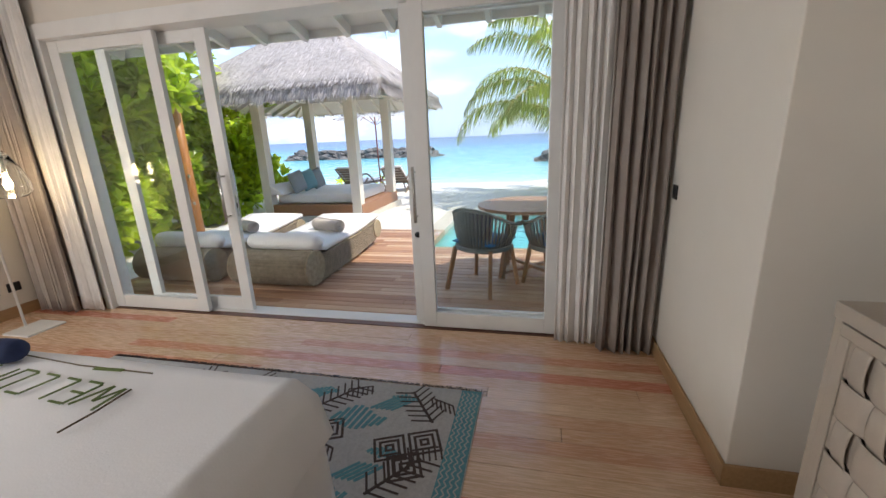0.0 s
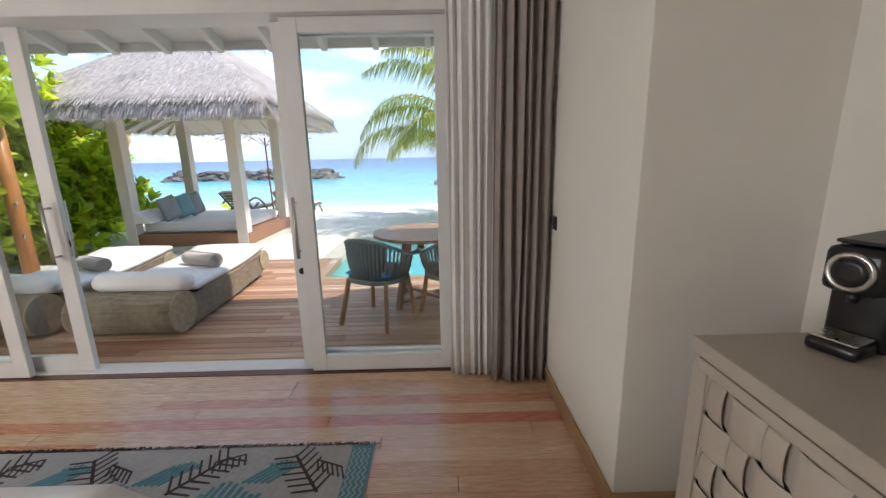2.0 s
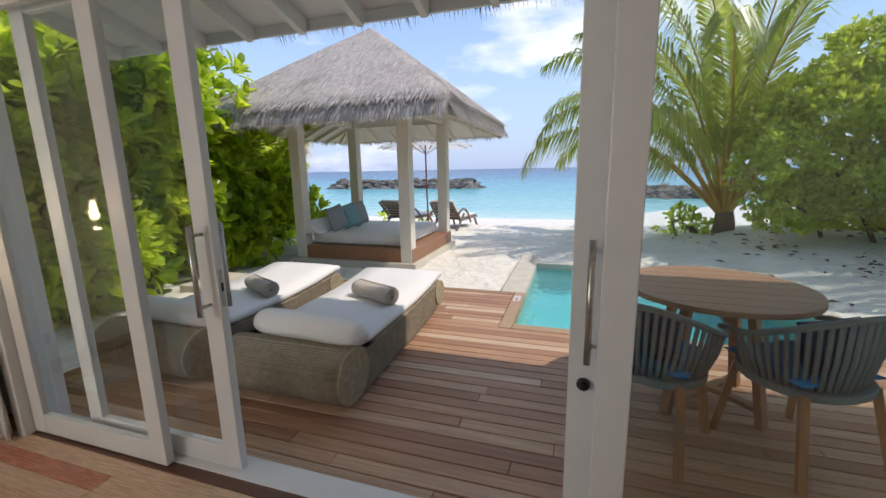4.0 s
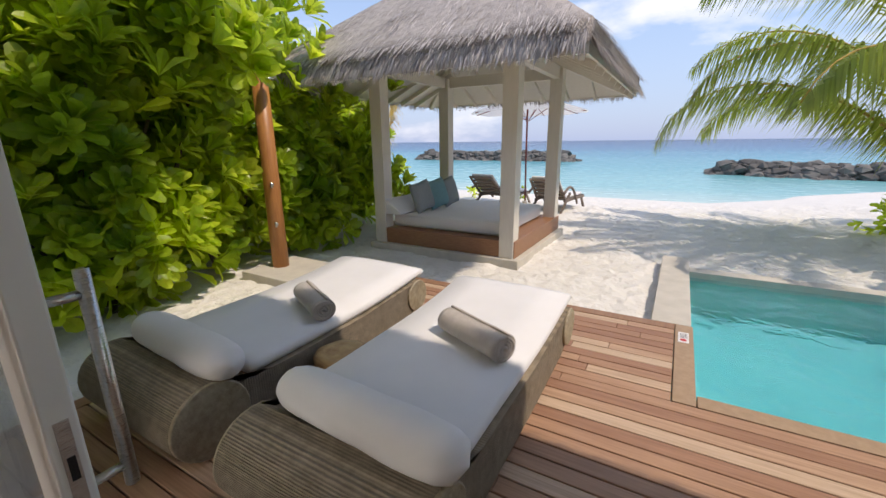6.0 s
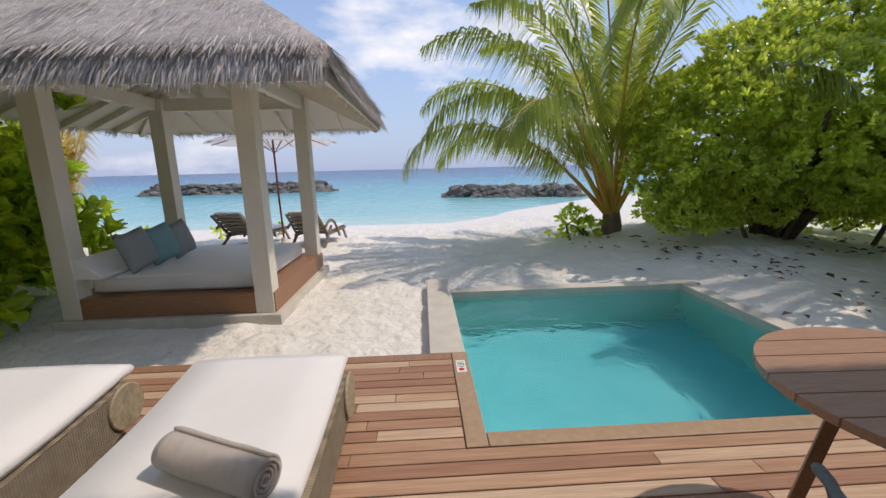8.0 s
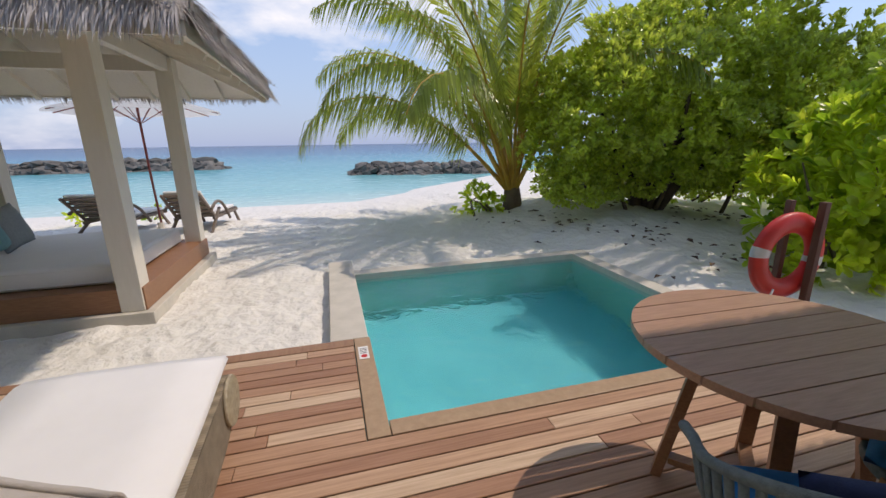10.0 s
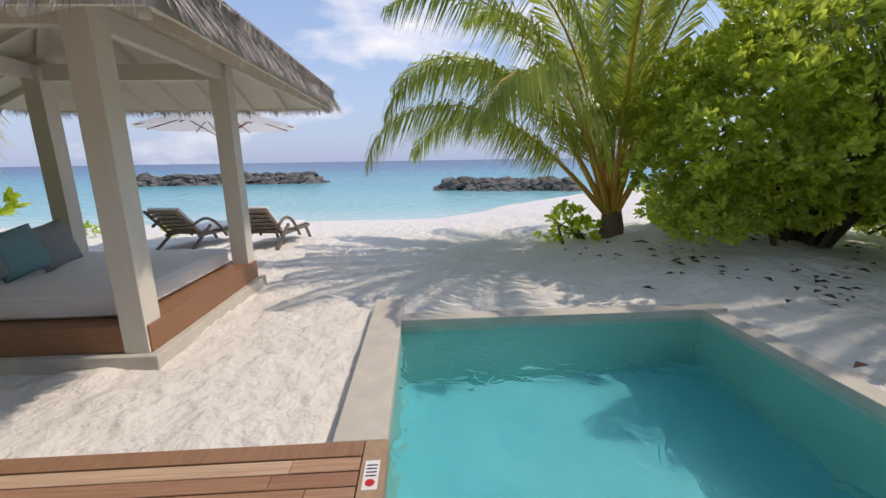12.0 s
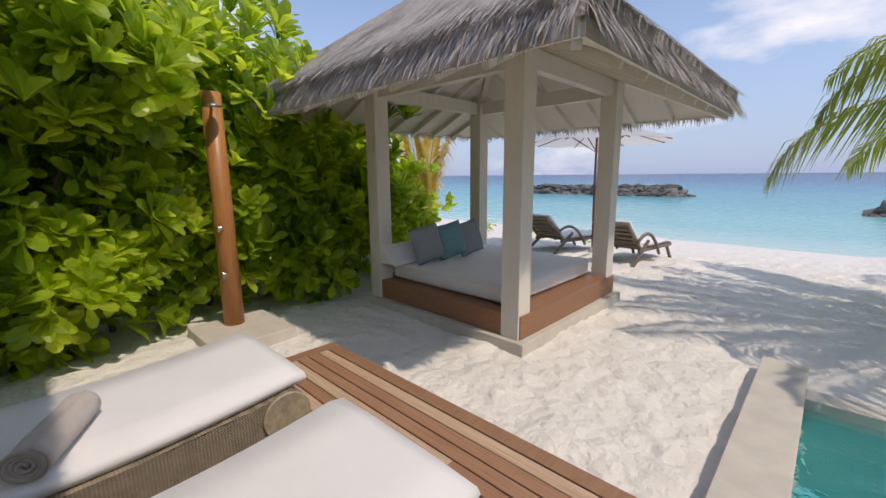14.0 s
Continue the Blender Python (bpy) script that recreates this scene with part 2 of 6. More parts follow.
def seamat():
    m = mat("sea_water", (1, 1, 1), (0.86, 0.93, 0.95), rough=0.25, scale=0.08, spec=0.12, bump=0.35, bscale=1.3, stretch=(0.6, 1.5, 1))
    n, l = m.node_tree.nodes, m.node_tree.links
    b = n["Principled BSDF"]
    g = n.new("ShaderNodeNewGeometry")
    sp = n.new("ShaderNodeSeparateXYZ")
    l.new(g.outputs["Position"], sp.inputs[0])
    mr = n.new("ShaderNodeMapRange")
    mr.inputs["From Min"].default_value, mr.inputs["From Max"].default_value = 20.0, 420.0
    l.new(sp.outputs["Y"], mr.inputs["Value"])
    r = n.new("ShaderNodeValToRGB")
    els = r.color_ramp.elements
    for _ in range(4):
        els.new(0.5)
    for i, (p, c) in enumerate([(0.0, (0.52, 0.66, 0.60)), (0.012, (0.27, 0.54, 0.53)), (0.05, (0.14, 0.42, 0.46)), (0.13, (0.065, 0.28, 0.38)), (0.3, (0.025, 0.13, 0.27)), (1.0, (0.012, 0.06, 0.17))]):
        els[i].position, els[i].color = p, (*c, 1)
    l.new(mr.outputs[0], r.inputs[0])
    old = b.inputs["Base Color"].links[0].from_socket
    mx = n.new("ShaderNodeMixRGB")
    mx.blend_type = "MULTIPLY"
    mx.inputs[0].default_value = 1.0
    l.new(r.outputs[0], mx.inputs[1]), l.new(old, mx.inputs[2]), l.new(mx.outputs[0], b.inputs["Base Color"])
    return m


M_SEA = seamat()

# ---- mesh helpers ----
def part(name, bm, material, parent=None, label="", smooth=False, bevel=0.0):
    if isinstance(bm, bmesh.types.BMesh):
        if bevel:
            bmesh.ops.bevel(bm, geom=list(bm.edges), offset=bevel, segments=2, affect="EDGES", profile=0.5, clamp_overlap=True)
        bmesh.ops.recalc_face_normals(bm, faces=list(bm.faces))
        me = bpy.data.meshes.new(name)
        bm.to_mesh(me)
        bm.free()
    else:
        me = bpy.data.meshes.new(name)
        me.from_pydata(bm[0], [], bm[1])
    if smooth:
        me.polygons.foreach_set("use_smooth", [True] * len(me.polygons))
    if material:
        me.materials.append(material)
    ob = new(name, me)
    ob.parent = parent
    if label:
        ob["label"] = label
    return ob


def thing(name, at, label, category, group="", rz=0.0, kind=""):
    e = new(name)
    e.empty_display_size = 0.1
    e.matrix_basis = at if isinstance(at, Matrix) else pose(*at, 0, 0, rz)
    return tagged(e, label, category, group, kind)


def box(x0, x1, y0, y1, z0, z1, bm=None):
    bm = bm or bmesh.new()
    v = [bm.verts.new((x, y, z)) for z in (z0, z1) for y in (y0, y1) for x in (x0, x1)]
    for f in ((0, 2, 3, 1), (4, 5, 7, 6), (0, 1, 5, 4), (2, 6, 7, 3), (0, 4, 6, 2), (1, 3, 7, 5)):
        bm.faces.new([v[i] for i in f])
    return bm


def tube(pts, radii, seg=10, bm=None, cap=True):
    bm = bm or bmesh.new()
    pts = [Vector(p) for p in pts]
    if not hasattr(radii, "__len__"):
        radii = [radii] * len(pts)
    rings, ref = [], None
    for i, p in enumerate(pts):
        d = (pts[min(i + 1, len(pts) - 1)] - pts[max(i - 1, 0)]).normalized()
        if ref is None:
            ref = d.orthogonal().normalized()
        ref = (ref - d * ref.dot(d)).normalized()
        s = d.cross(ref)
        rings.append([bm.verts.new(p + (ref * math.cos(a) + s * math.sin(a)) * radii[i]) for a in [2 * math.pi * k / seg for k in range(seg)]])
    for a, b in zip(rings, rings[1:]):
        for k in range(seg):
            bm.faces.new((a[k], a[(k + 1) % seg], b[(k + 1) % seg], b[k]))
    if cap:
        bm.faces.new(rings[0][::-1])
        bm.faces.new(rings[-1])
    return bm


def beam(p0, p1, w, h, bm=None):
    """A straight square timber from p0 to p1."""
    bm = bm or bmesh.new()
    p0, p1 = Vector(p0), Vector(p1)
    d = (p1 - p0).normalized()
    side = d.cross(Vector((0, 0, 1)))
    side = Vector((1, 0, 0)) if side.length < 1e-4 else side.normalized()
    up = side.cross(d)
    v = [bm.verts.new(p + side * a * w / 2 + up * b * h / 2) for p in (p0, p1) for a, b in ((-1, -1), (1, -1), (1, 1), (-1, 1))]
    for f in ((3, 2, 1, 0), (4, 5, 6, 7), (0, 1, 5, 4), (1, 2, 6, 5), (2, 3, 7, 6), (3, 0, 4, 7)):
        bm.faces.new([v[i] for i in f])
    return bm


def lathe(profile, seg=28, bm=None, at=(0, 0, 0)):
    bm = bm or bmesh.new()
    rings = [[bm.verts.new((at[0] + max(r, 1e-4) * math.cos(2 * math.pi * k / seg), at[1] + max(r, 1e-4) * math.sin(2 * math.pi * k / seg), at[2] + z)) for k in range(seg)] for r, z in profile]
    for a, b in zip(rings, rings[1:]):
        for k in range(seg):
            bm.faces.new((a[k], a[(k + 1) % seg], b[(k + 1) % seg], b[k]))
    bm.faces.new(rings[0][::-1])
    bm.faces.new(rings[-1])
    return bm


def pillow(lx, ly, h, nx=14, ny=14, bm=None, power=0.45):
    """A soft cushion, flat side down at z = 0, lx by ly, h thick in the middle."""
    bm = bm or bmesh.new()
    top, bot = {}, {}
    for i in range(nx + 1):
        for j in range(ny + 1):
            u, v = 2 * i / nx - 1, 2 * j / ny - 1
            t = ((1 - u ** 4) * (1 - v ** 4)) ** power
            pinch = 1 - 0.06 * (1 - abs(u)) * abs(v) ** 3 - 0.06 * (1 - abs(v)) * abs(u) ** 3
            wob = 0.03 * h * noise.noise((u * 2.3 + lx, v * 2.1, h))
            top[i, j] = bm.verts.new((u * lx / 2 * pinch, v * ly / 2 * pinch, h * 0.5 + h * 0.5 * t + wob))
            bot[i, j] = top[i, j] if i in (0, nx) or j in (0, ny) else bm.verts.new((u * lx / 2 * pinch, v * ly / 2 * pinch, h * 0.5 - h * 0.5 * t))
    for i in range(nx):
        for j in range(ny):
            bm.faces.new((top[i, j], top[i + 1, j], top[i + 1, j + 1], top[i, j + 1]))
            f = (bot[i, j], bot[i, j + 1], bot[i + 1, j + 1], bot[i + 1, j])
            if len(set(f)) == 4:
                try:
                    bm.faces.new(f)
                except ValueError:
                    pass
    return bm


def setting(name, bm, material, label="", smooth=False, bevel=0.0):
    ob = part(name, bm, material, None, "", smooth, bevel)
    return tagged(ob, label, "", "", "structure")


def leaf_verts(kind):
    if kind == "broad":
        return np.array([(0, 0, 0), (-0.11, 0.45, 0.05), (0, 0.5, -0.01), (0.11, 0.45, 0.05), (-0.19, 0.74, 0.035), (0.19, 0.74, 0.035), (-0.12, 0.94, -0.05), (0.12, 0.94, -0.05), (0, 0.78, -0.02), (0, 1.0, -0.10)]), [(0, 2, 1), (0, 3, 2), (1, 2, 8, 4), (2, 3, 5, 8), (4, 8, 9, 6), (8, 5, 7, 9)]
    return np.array([(0, 0, 0), (-0.25, 0.5, 0.05), (0, 1, -0.03), (0.25, 0.5, 0.05)]), [(0, 2, 1), (0, 3, 2)]


def rosettes(points, normals, per, size, kind="broad", seed=1, spread=(25, 75)):
    """Leaves set in rosettes round twig ends: vertices and faces."""
    rng = np.random.default_rng(seed)
    lv, lf = leaf_verts(kind)
    V, F = [], []
    for p, n in zip(points, normals):
        n = n / (np.linalg.norm(n) + 1e-9)
        a = np.cross(n, (0.3, 0.2, 1.0))
        a /= np.linalg.norm(a) + 1e-9
        b = np.cross(n, a)
        k = int(per * rng.uniform(0.7, 1.3))
        ph = rng.uniform(0, 6.28)
        for j in range(k):
            az = ph + j * 2.4
            til = math.radians(rng.uniform(*spread)) * (0.45 + 0.55 * j / k)
            d = n * math.cos(til) + (a * math.cos(az) + b * math.sin(az)) * math.sin(til)
            s = np.cross(d, n + 0.01)
            s /= np.linalg.norm(s) + 1e-9
            u = np.cross(s, d)
            q = size * rng.uniform(0.65, 1.2)
            o = len(V) * len(lv)
            V.append(p + q * (lv[:, :1] * s + lv[:, 1:2] * d + lv[:, 2:] * u))
            F += [tuple(i + o for i in f) for f in lf]
    return np.concatenate(V).tolist(), F


def blob_points(blobs, count, seed, zmin=0.0, rough=0.25, depth=0.12, up=0.45):
    """Uneven points on the outside of a heap of rounded clumps, with their outward ways."""
    rng = np.random.default_rng(seed)
    area = np.array([b[3] * b[4] + b[3] * b[5] + b[4] * b[5] for b in blobs])
    P, N = [], []
    while len(P) < count:
        i = rng.choice(len(blobs), p=area / area.sum())
        c, r = np.array(blobs[i][:3]), np.array(blobs[i][3:6])
        d = rng.normal(size=3)
        d /= np.linalg.norm(d)
        f = 1 + rough * noise.noise(Vector(d * 2.2 + c)) * 1.6 - abs(rng.normal()) * depth
        p = c + d * r * f
        if p[2] < zmin:
            continue
        if any(j != i and (((p - np.array(b[:3])) / np.array(b[3:6])) ** 2).sum() < 0.55 for j, b in enumerate(blobs)):
            continue
        n = d / r
        n = n / np.linalg.norm(n) + np.array((0, 0, up)) + rng.normal(size=3) * 0.3
        P.append(p), N.append(n)
    return P, N


def shrub(name, blobs, base, count, per, size, material, label, category, kind="broad", seed=1, stems=9, zmin=-0.05, stem_r=0.03, rough=0.45, depth=0.12, up=0.45, spread=(25, 75)):
    t = thing(name, base, label, category)
    o = np.array(base)
    bl = [(*(np.array(b[:3]) - o), *b[3:]) for b in blobs]
    P, N = blob_points(bl, count, seed, zmin - o[2], rough, depth, up)
    part("crown", rosettes(P, N, per, size, kind, seed, spread), material, t)
    rng = random.Random(seed)
    for k in range(stems):
        b = bl[k % len(bl)]
        end = Vector((b[0] + rng.uniform(-0.6, 0.6) * b[3], b[1] + rng.uniform(-0.6, 0.6) * b[4], b[2] + rng.uniform(-0.2, 0.6) * b[5]))
        st = Vector((rng.uniform(-0.3, 0.3) + end.x * 0.45, rng.uniform(-0.3, 0.3) + end.y * 0.45, -0.1))
        mid = st.lerp(end, 0.5) + Vector((rng.uniform(-0.2, 0.2), rng.uniform(-0.2, 0.2), 0.1))
        part("stem", tube([st, mid, end], [stem_r, stem_r * 0.7, stem_r * 0.25], 7), M_BARK, t, smooth=True)
    return t

# ---- the room ----
WALL_Y0, WALL_Y1 = 3.27, 3.47
setting("floor", box(-4.85, 1.2, -3.0, 3.27, -0.12, -0.026), M_GAPSHADE, "near-black underlay standing for shade below the floor planks")
setting("ceiling", box(-5.0, 1.3, -3.1, 3.47, 2.80, 2.92), M_CEIL, "white painted ceiling")
# west wall left open for the added, unseen window
for wb in ((-3.0, -2.0, -0.1, 2.80), (0.8, 3.27, -0.1, 2.80), (-2.0, 0.8, -0.1, 0.85), (-2.0, 0.8, 2.25, 2.80)):
    setting("wall_west", box(-5.0, -4.85, *wb), M_WALL, "plain off-white wall")
setting("wall_south", box(-5.0, 1.3, -3.15, -3.0, -0.1, 2.80), M_WALL, "plain off-white wall behind the bed")
setting("wall_east", box(1.10, 1.3, -3.0, 2.10, -0.1, 2.80), M_WALL, "off-white wall behind the sideboard")
setting("wall_pier", box(0.45, 1.3, 2.10, 3.47, -0.1, 2.80), M_WALL, "off-white wall pier beside the curtain", bevel=0.004)
setting("wall_north_left", box(-5.0, -4.16, WALL_Y0, WALL_Y1, -0.1, 2.80), M_WALL, "off-white wall beside the sliding doors")
setting("wall_north_right", box(-0.07, 0.45, WALL_Y0, WALL_Y1, -0.1, 2.80), M_WALL, "off-white wall beside the sliding doors")
setting("wall_north_top", box(-4.16, -0.07, WALL_Y0, WALL_Y1, 2.36, 2.80), M_WALL, "off-white wall above the sliding doors")
for nm, b in (("baseboard", (0.435, 0.4485, 2.085, 3.26, 0.0, 0.10)), ("baseboard", (0.435, 1.095, 2.083, 2.098, 0.0, 0.10)), ("baseboard", (1.085, 1.098, -3.0, 2.08, 0.0, 0.10)),
              ("baseboard", (-4.848, -4.835, -3.0, 3.25, 0.0, 0.10)), ("baseboard", (-4.83, -4.16, 3.255, 3.268, 0.0, 0.10))):
    setting(nm, box(*b), M_BASEBD, "oak skirting board", bevel=0.003)
# picture on the east wall
pic = thing("picture_frame", (1.098, 1.05, 1.51), "large dark picture in a black frame on the wall", "picture")
for b in ((-0.03, 0, -0.47, 0.47, 0, 0.03), (-0.03, 0, -0.47, 0.47, 0.67, 0.70), (-0.03, 0, -0.47, -0.44, 0.03, 0.67), (-0.03, 0, 0.44, 0.47, 0.03, 0.67)):
    part("frame", box(*b), M_BLACK, pic, bevel=0.003)
part("mat_board", box(-0.012, -0.004, -0.44, 0.44, 0.03, 0.67), mat("cream_mount", (0.6, 0.57, 0.5)), pic)
part("print", box(-0.015, -0.012, -0.40, 0.40, 0.075, 0.625), mat("deep_blue_print", (0.012, 0.03, 0.045), (0.006, 0.012, 0.02), rough=0.4, scale=3), pic)
gp = part("glazing", box(-0.021, -0.019, -0.44, 0.44, 0.03, 0.67), M_GLASS, pic)
gp.visible_shadow = False

# sliding doors: frame and four panels on two tracks
fr = tagged(thing("door_frame", (0, 0, 0), "white painted timber sliding door frame", "door frame"), kind="structure")
part("jamb", box(-4.16, -4.09, 3.24, 3.47, 0, 2.36), M_WHITE, fr, bevel=0.004)
part("jamb", box(-0.134, -0.07, 3.30, 3.47, 0, 2.36), M_WHITE, fr, bevel=0.004)
part("head", box(-4.09, -0.135, 3.22, 3.47, 2.25, 2.36), M_WHITE, fr, bevel=0.004)
part("track", box(-4.09, -0.135, 3.33, 3.47, -0.02, 0.012), M_WHITE, fr, "pale metal threshold track", bevel=0.003)
part("sill", box(-4.16, -0.07, 3.268, 3.33, -0.02, 0.006), mat("dark_sill_wood", (0.16, 0.07, 0.045), (0.1, 0.045, 0.03), rough=0.35, scale=4, stretch=(1, 20, 20)), fr, "dark red timber sill")


def panel(name, x0, x1, y0, stiles, label):
    t = tagged(thing(name, (x0, y0, 0.013), label, "sliding door"), kind="structure")
    w, d, h = x1 - x0, 0.042, 2.235
    part("stile", box(0, stiles, 0, d, 0, h), M_WHITE, t, bevel=0.004)
    part("stile", box(w - stiles, w, 0, d, 0, h), M_WHITE, t, bevel=0.004)
    part("bottom_rail", box(stiles, w - stiles, 0.001, d - 0.001, 0, 0.115), M_WHITE, t, bevel=0.004)
    part("top_rail", box(stiles, w - stiles, 0.001, d - 0.001, h - 0.085, h), M_WHITE, t, bevel=0.004)
    g = part("pane", box(stiles - 0.004, w - stiles + 0.004, 0.018, 0.024, 0.111, h - 0.081), M_GLASS, t)
    g.visible_shadow = False
    return t


def pull(t, x, y, out):
    h = part("door_handle", tube([(x, y + out * 0.06, 0.80), (x, y + out * 0.06, 1.20)], 0.011, 12), M_STEEL, t, "brushed steel bar handle", True)
    for z in (0.84, 1.16):
        part("handle_post", tube([(x, y, z), (x, y + out * 0.055, z)], 0.008, 10), M_STEEL, h, smooth=True)


pa = panel("door_1", -4.09, -3.08, 3.288, 0.10, "white framed glass sliding door, fixed beside the wall")
pb = panel("door_2", -3.74, -2.70, 3.372, 0.10, "white framed glass sliding door pushed open, steel handles")
pull(pb, 0.985, 0, -1)
pull(pb, 0.985, 0.042, 1)
part("lock_plate", box(1.0395, 1.0425, 0.012, 0.030, 0.83, 1.0), M_STEEL, pb, "steel lock plate")
part("lock_keyhole", box(1.0425, 1.044, 0.016, 0.026, 0.90, 0.94), M_BLACK, pb, "dark lock slot")
pc = panel("door_3", -1.13, -0.14, 3.288, 0.10, "white framed glass sliding door, fixed beside the curtain")
pd = panel("door_4", -1.215, -0.14, 3.372, 0.10, "white framed glass sliding door pushed open")
pull(pd, 0.055, 0, -1)
pull(pd, 0.055, 0.042, 1)
part("thumb_turn", lathe([(0.022, 0), (0.022, 0.01), (0.012, 0.014), (0.012, 0.03)], 14), M_BLACK, pd, "black thumb-turn lock").matrix_basis = pose(0.05, 0, 0.70, 90, 0, 0)


# curtains
def curtain(name, x0, x1, y, z0, z1, folds, depth, material, label, seed, gather=0.0):
    rng = random.Random(seed)
    bm = bmesh.new()
    nx, nz = folds * 16, 18
    ph = [rng.uniform(-0.7, 0.7) for _ in range(folds + 2)]
    rows = []
    for j in range(nz + 1):
        f = j / nz
        row = []
        for i in range(nx + 1):
            u = i / nx
            k = min(max((u + 0.045 * math.sin(2 * math.pi * (1.7 * u + seed)) * (1 - abs(2 * u - 1)) + 0.02 * math.sin(2 * math.pi * (4.3 * u + seed * 0.7)) * (1 - abs(2 * u - 1))) * folds, 0), folds - 1e-3)
            a = ph[int(k)] * (1 - k % 1) + ph[int(k) + 1] * (k % 1)
            dep = depth * (0.75 + 0.35 * a) * (0.8 + 0.2 * (1 - f))
            x = x0 + (x1 - x0) * (0.5 + (u - 0.5) * (1 - gather * math.sin(f * 1.9) ** 2)) + 0.006 * math.sin(4 * math.pi * k + a) + 0.02 * (1 - f) ** 2 * noise.noise((u * 5, f * 2, seed + 4))
            yy = y + dep * math.sin(2 * math.pi * k + a * (0.8 + 0.5 * f) + 1.3 * noise.noise((u * 4.0, f * 2.0, seed + 9))) + 0.01 * noise.noise((u * 6, f * 3, seed))
            row.append(bm.verts.new((x, yy, z0 + (z1 - z0) * f)))
        rows.append(row)
    for a, b in zip(rows, rows[1:]):
        for i in range(nx):
            bm.faces.new((a[i], a[i + 1], b[i + 1], b[i]))
    ob = part(name, bm, material, None, "", True)
    so = ob.modifiers.new("thick", "SOLIDIFY")
    so.thickness = 0.004
    return tagged(ob, label, "curtain")


curtain("sheer_curtain", -0.17, 0.13, 3.20, 0.012, 2.75, 6, 0.028, M_SHEER, "white sheer curtain drawn to the side of the doors", 3)
curtain("drape", 0.09, 0.42, 3.12, 0.012, 2.75, 6, 0.048, M_DRAPE, "grey taupe drape hanging in deep folds", 5)
curtain("sheer_curtain", -4.38, -4.12, 3.20, 0.012, 2.75, 5, 0.028, M_SHEER, "white sheer curtain drawn beside the doors", 7)
curtain("drape", -4.80, -4.34, 3.14, 0.012, 2.75, 7, 0.045, M_CURTL, "oatmeal drape hanging in soft folds", 9)

# ---- outside ----
DZ = -0.03
# pool
PX0, PX1, PY0, PY1, PB = -1.75, 1.10, 5.73, 8.37, -1.25
pool = tagged(thing("pool", (0, 0, 0), "small plunge pool with pale turquoise rendered walls", "pool"), kind="structure")
part("pool_floor", box(PX0, PX1, PY0, PY1, PB - 0.1, PB), M_POOL, pool)
part("pool_wall", box(PX0 - 0.2, PX0, PY0 - 0.2, PY1 + 0.2, PB - 0.1, -0.07), M_POOLW, pool)
part("pool_wall", box(PX1, PX1 + 0.2, PY0 - 0.2, PY1 + 0.2, PB - 0.1, -0.07), M_POOLW, pool)
part("pool_wall", box(PX0, PX1, PY0 - 0.2, PY0, PB - 0.1, -0.07), M_POOLW, pool)
part("pool_wall", box(PX0, PX1, PY1, PY1 + 0.2, PB - 0.1, -0.07), M_POOLW, pool)
part("coping", box(-2.03, PX0 + 0.005, 6.745, 8.95, -0.22, DZ), M_PLINTH, pool, "pale rendered pool coping", bevel=0.006)
part("coping", box(PX0 + 0.005, PX1 + 0.25, PY1 - 0.005, PY1 + 0.17, -0.22, DZ - 0.005), M_PLINTH, pool, "pale rendered pool coping", bevel=0.006)
part("coping", box(PX1 - 0.005, PX1 + 0.17, 5.5, PY1 - 0.005, -0.22, DZ - 0.005), M_PLINTH, pool, "pale rendered pool coping", bevel=0.006)
bm = bmesh.new()
gx, gy = np.linspace(PX0, PX1, 30), np.linspace(PY0, PY1, 28)
vs = [[bm.verts.new((x, y, -0.105)) for x in gx] for y in gy]
for j in range(len(gy) - 1):
    for i in range(len(gx) - 1):
        bm.faces.new((vs[j][i], vs[j][i + 1], vs[j + 1][i + 1], vs[j + 1][i]))
me = bpy.data.meshes.new("pool_water")
bm.to_mesh(me)
bm.free()
me.materials.append(M_WATER)
pw = tagged(new("pool_water", me), "clear rippling turquoise pool water", "water", kind="structure")
pw.visible_shadow = False

# beach and sea
def smooth(a, b, x):
    t = np.clip((x - a) / (b - a), 0, 1)
    return t * t * (3 - 2 * t)


def sand_z(x, y):
    shore = 22.0 + np.clip(x + 1.0, 0, 14) * 1.25
    z = -0.13 - 0.85 * smooth(11.5, shore + 2, y) - 4 * smooth(shore + 1, shore + 60, y)
    z = z + 0.34 * np.exp(-((x - 2.8) / 2.2) ** 2 - ((y - 10.8) / 2.3) ** 2) + 0.05 * smooth(1.2, 2.2, x)
    return z


def lines(segments):
    out = []
    for a, b, s in segments:
        out += list(np.arange(a, b - 1e-6, s))
    return np.array(out + [segments[-1][1]])


gx = lines([(-160, -20, 10), (-20, -8, 0.8), (-8, 5, 0.07), (5, 20, 0.6), (20, 160, 10)])
gy = lines([(-60, 3, 3), (3, 6.4, 0.3), (6.4, 14, 0.07), (14, 24, 0.2), (24, 60, 1.5), (60, 200, 20)])
X, Y = np.meshgrid(gx, gy)
Z = sand_z(X, Y)
for j in range(len(gy)):
    for i in range(len(gx)):
        x, y = gx[i], gy[j]
        if -9 < x < 6 and 5 < y < 18:
            Z[j, i] += 0.030 * noise.noise((x * 1.9, y * 1.9, 0)) + 0.065 * abs(noise.noise((x * 3.4, y * 4.4, 3))) - 0.02 + 0.018 * noise.noise((x * 7, y * 9, 7))
Z[(X > -1.95) & (X < PX1 + 0.1) & (Y > 5.5) & (Y < PY1 + 0.1)] = -2.0
Z[(X > -4.75) & (X < 2.4) & (Y > 2.5) & (Y < 5.5)] = -0.4
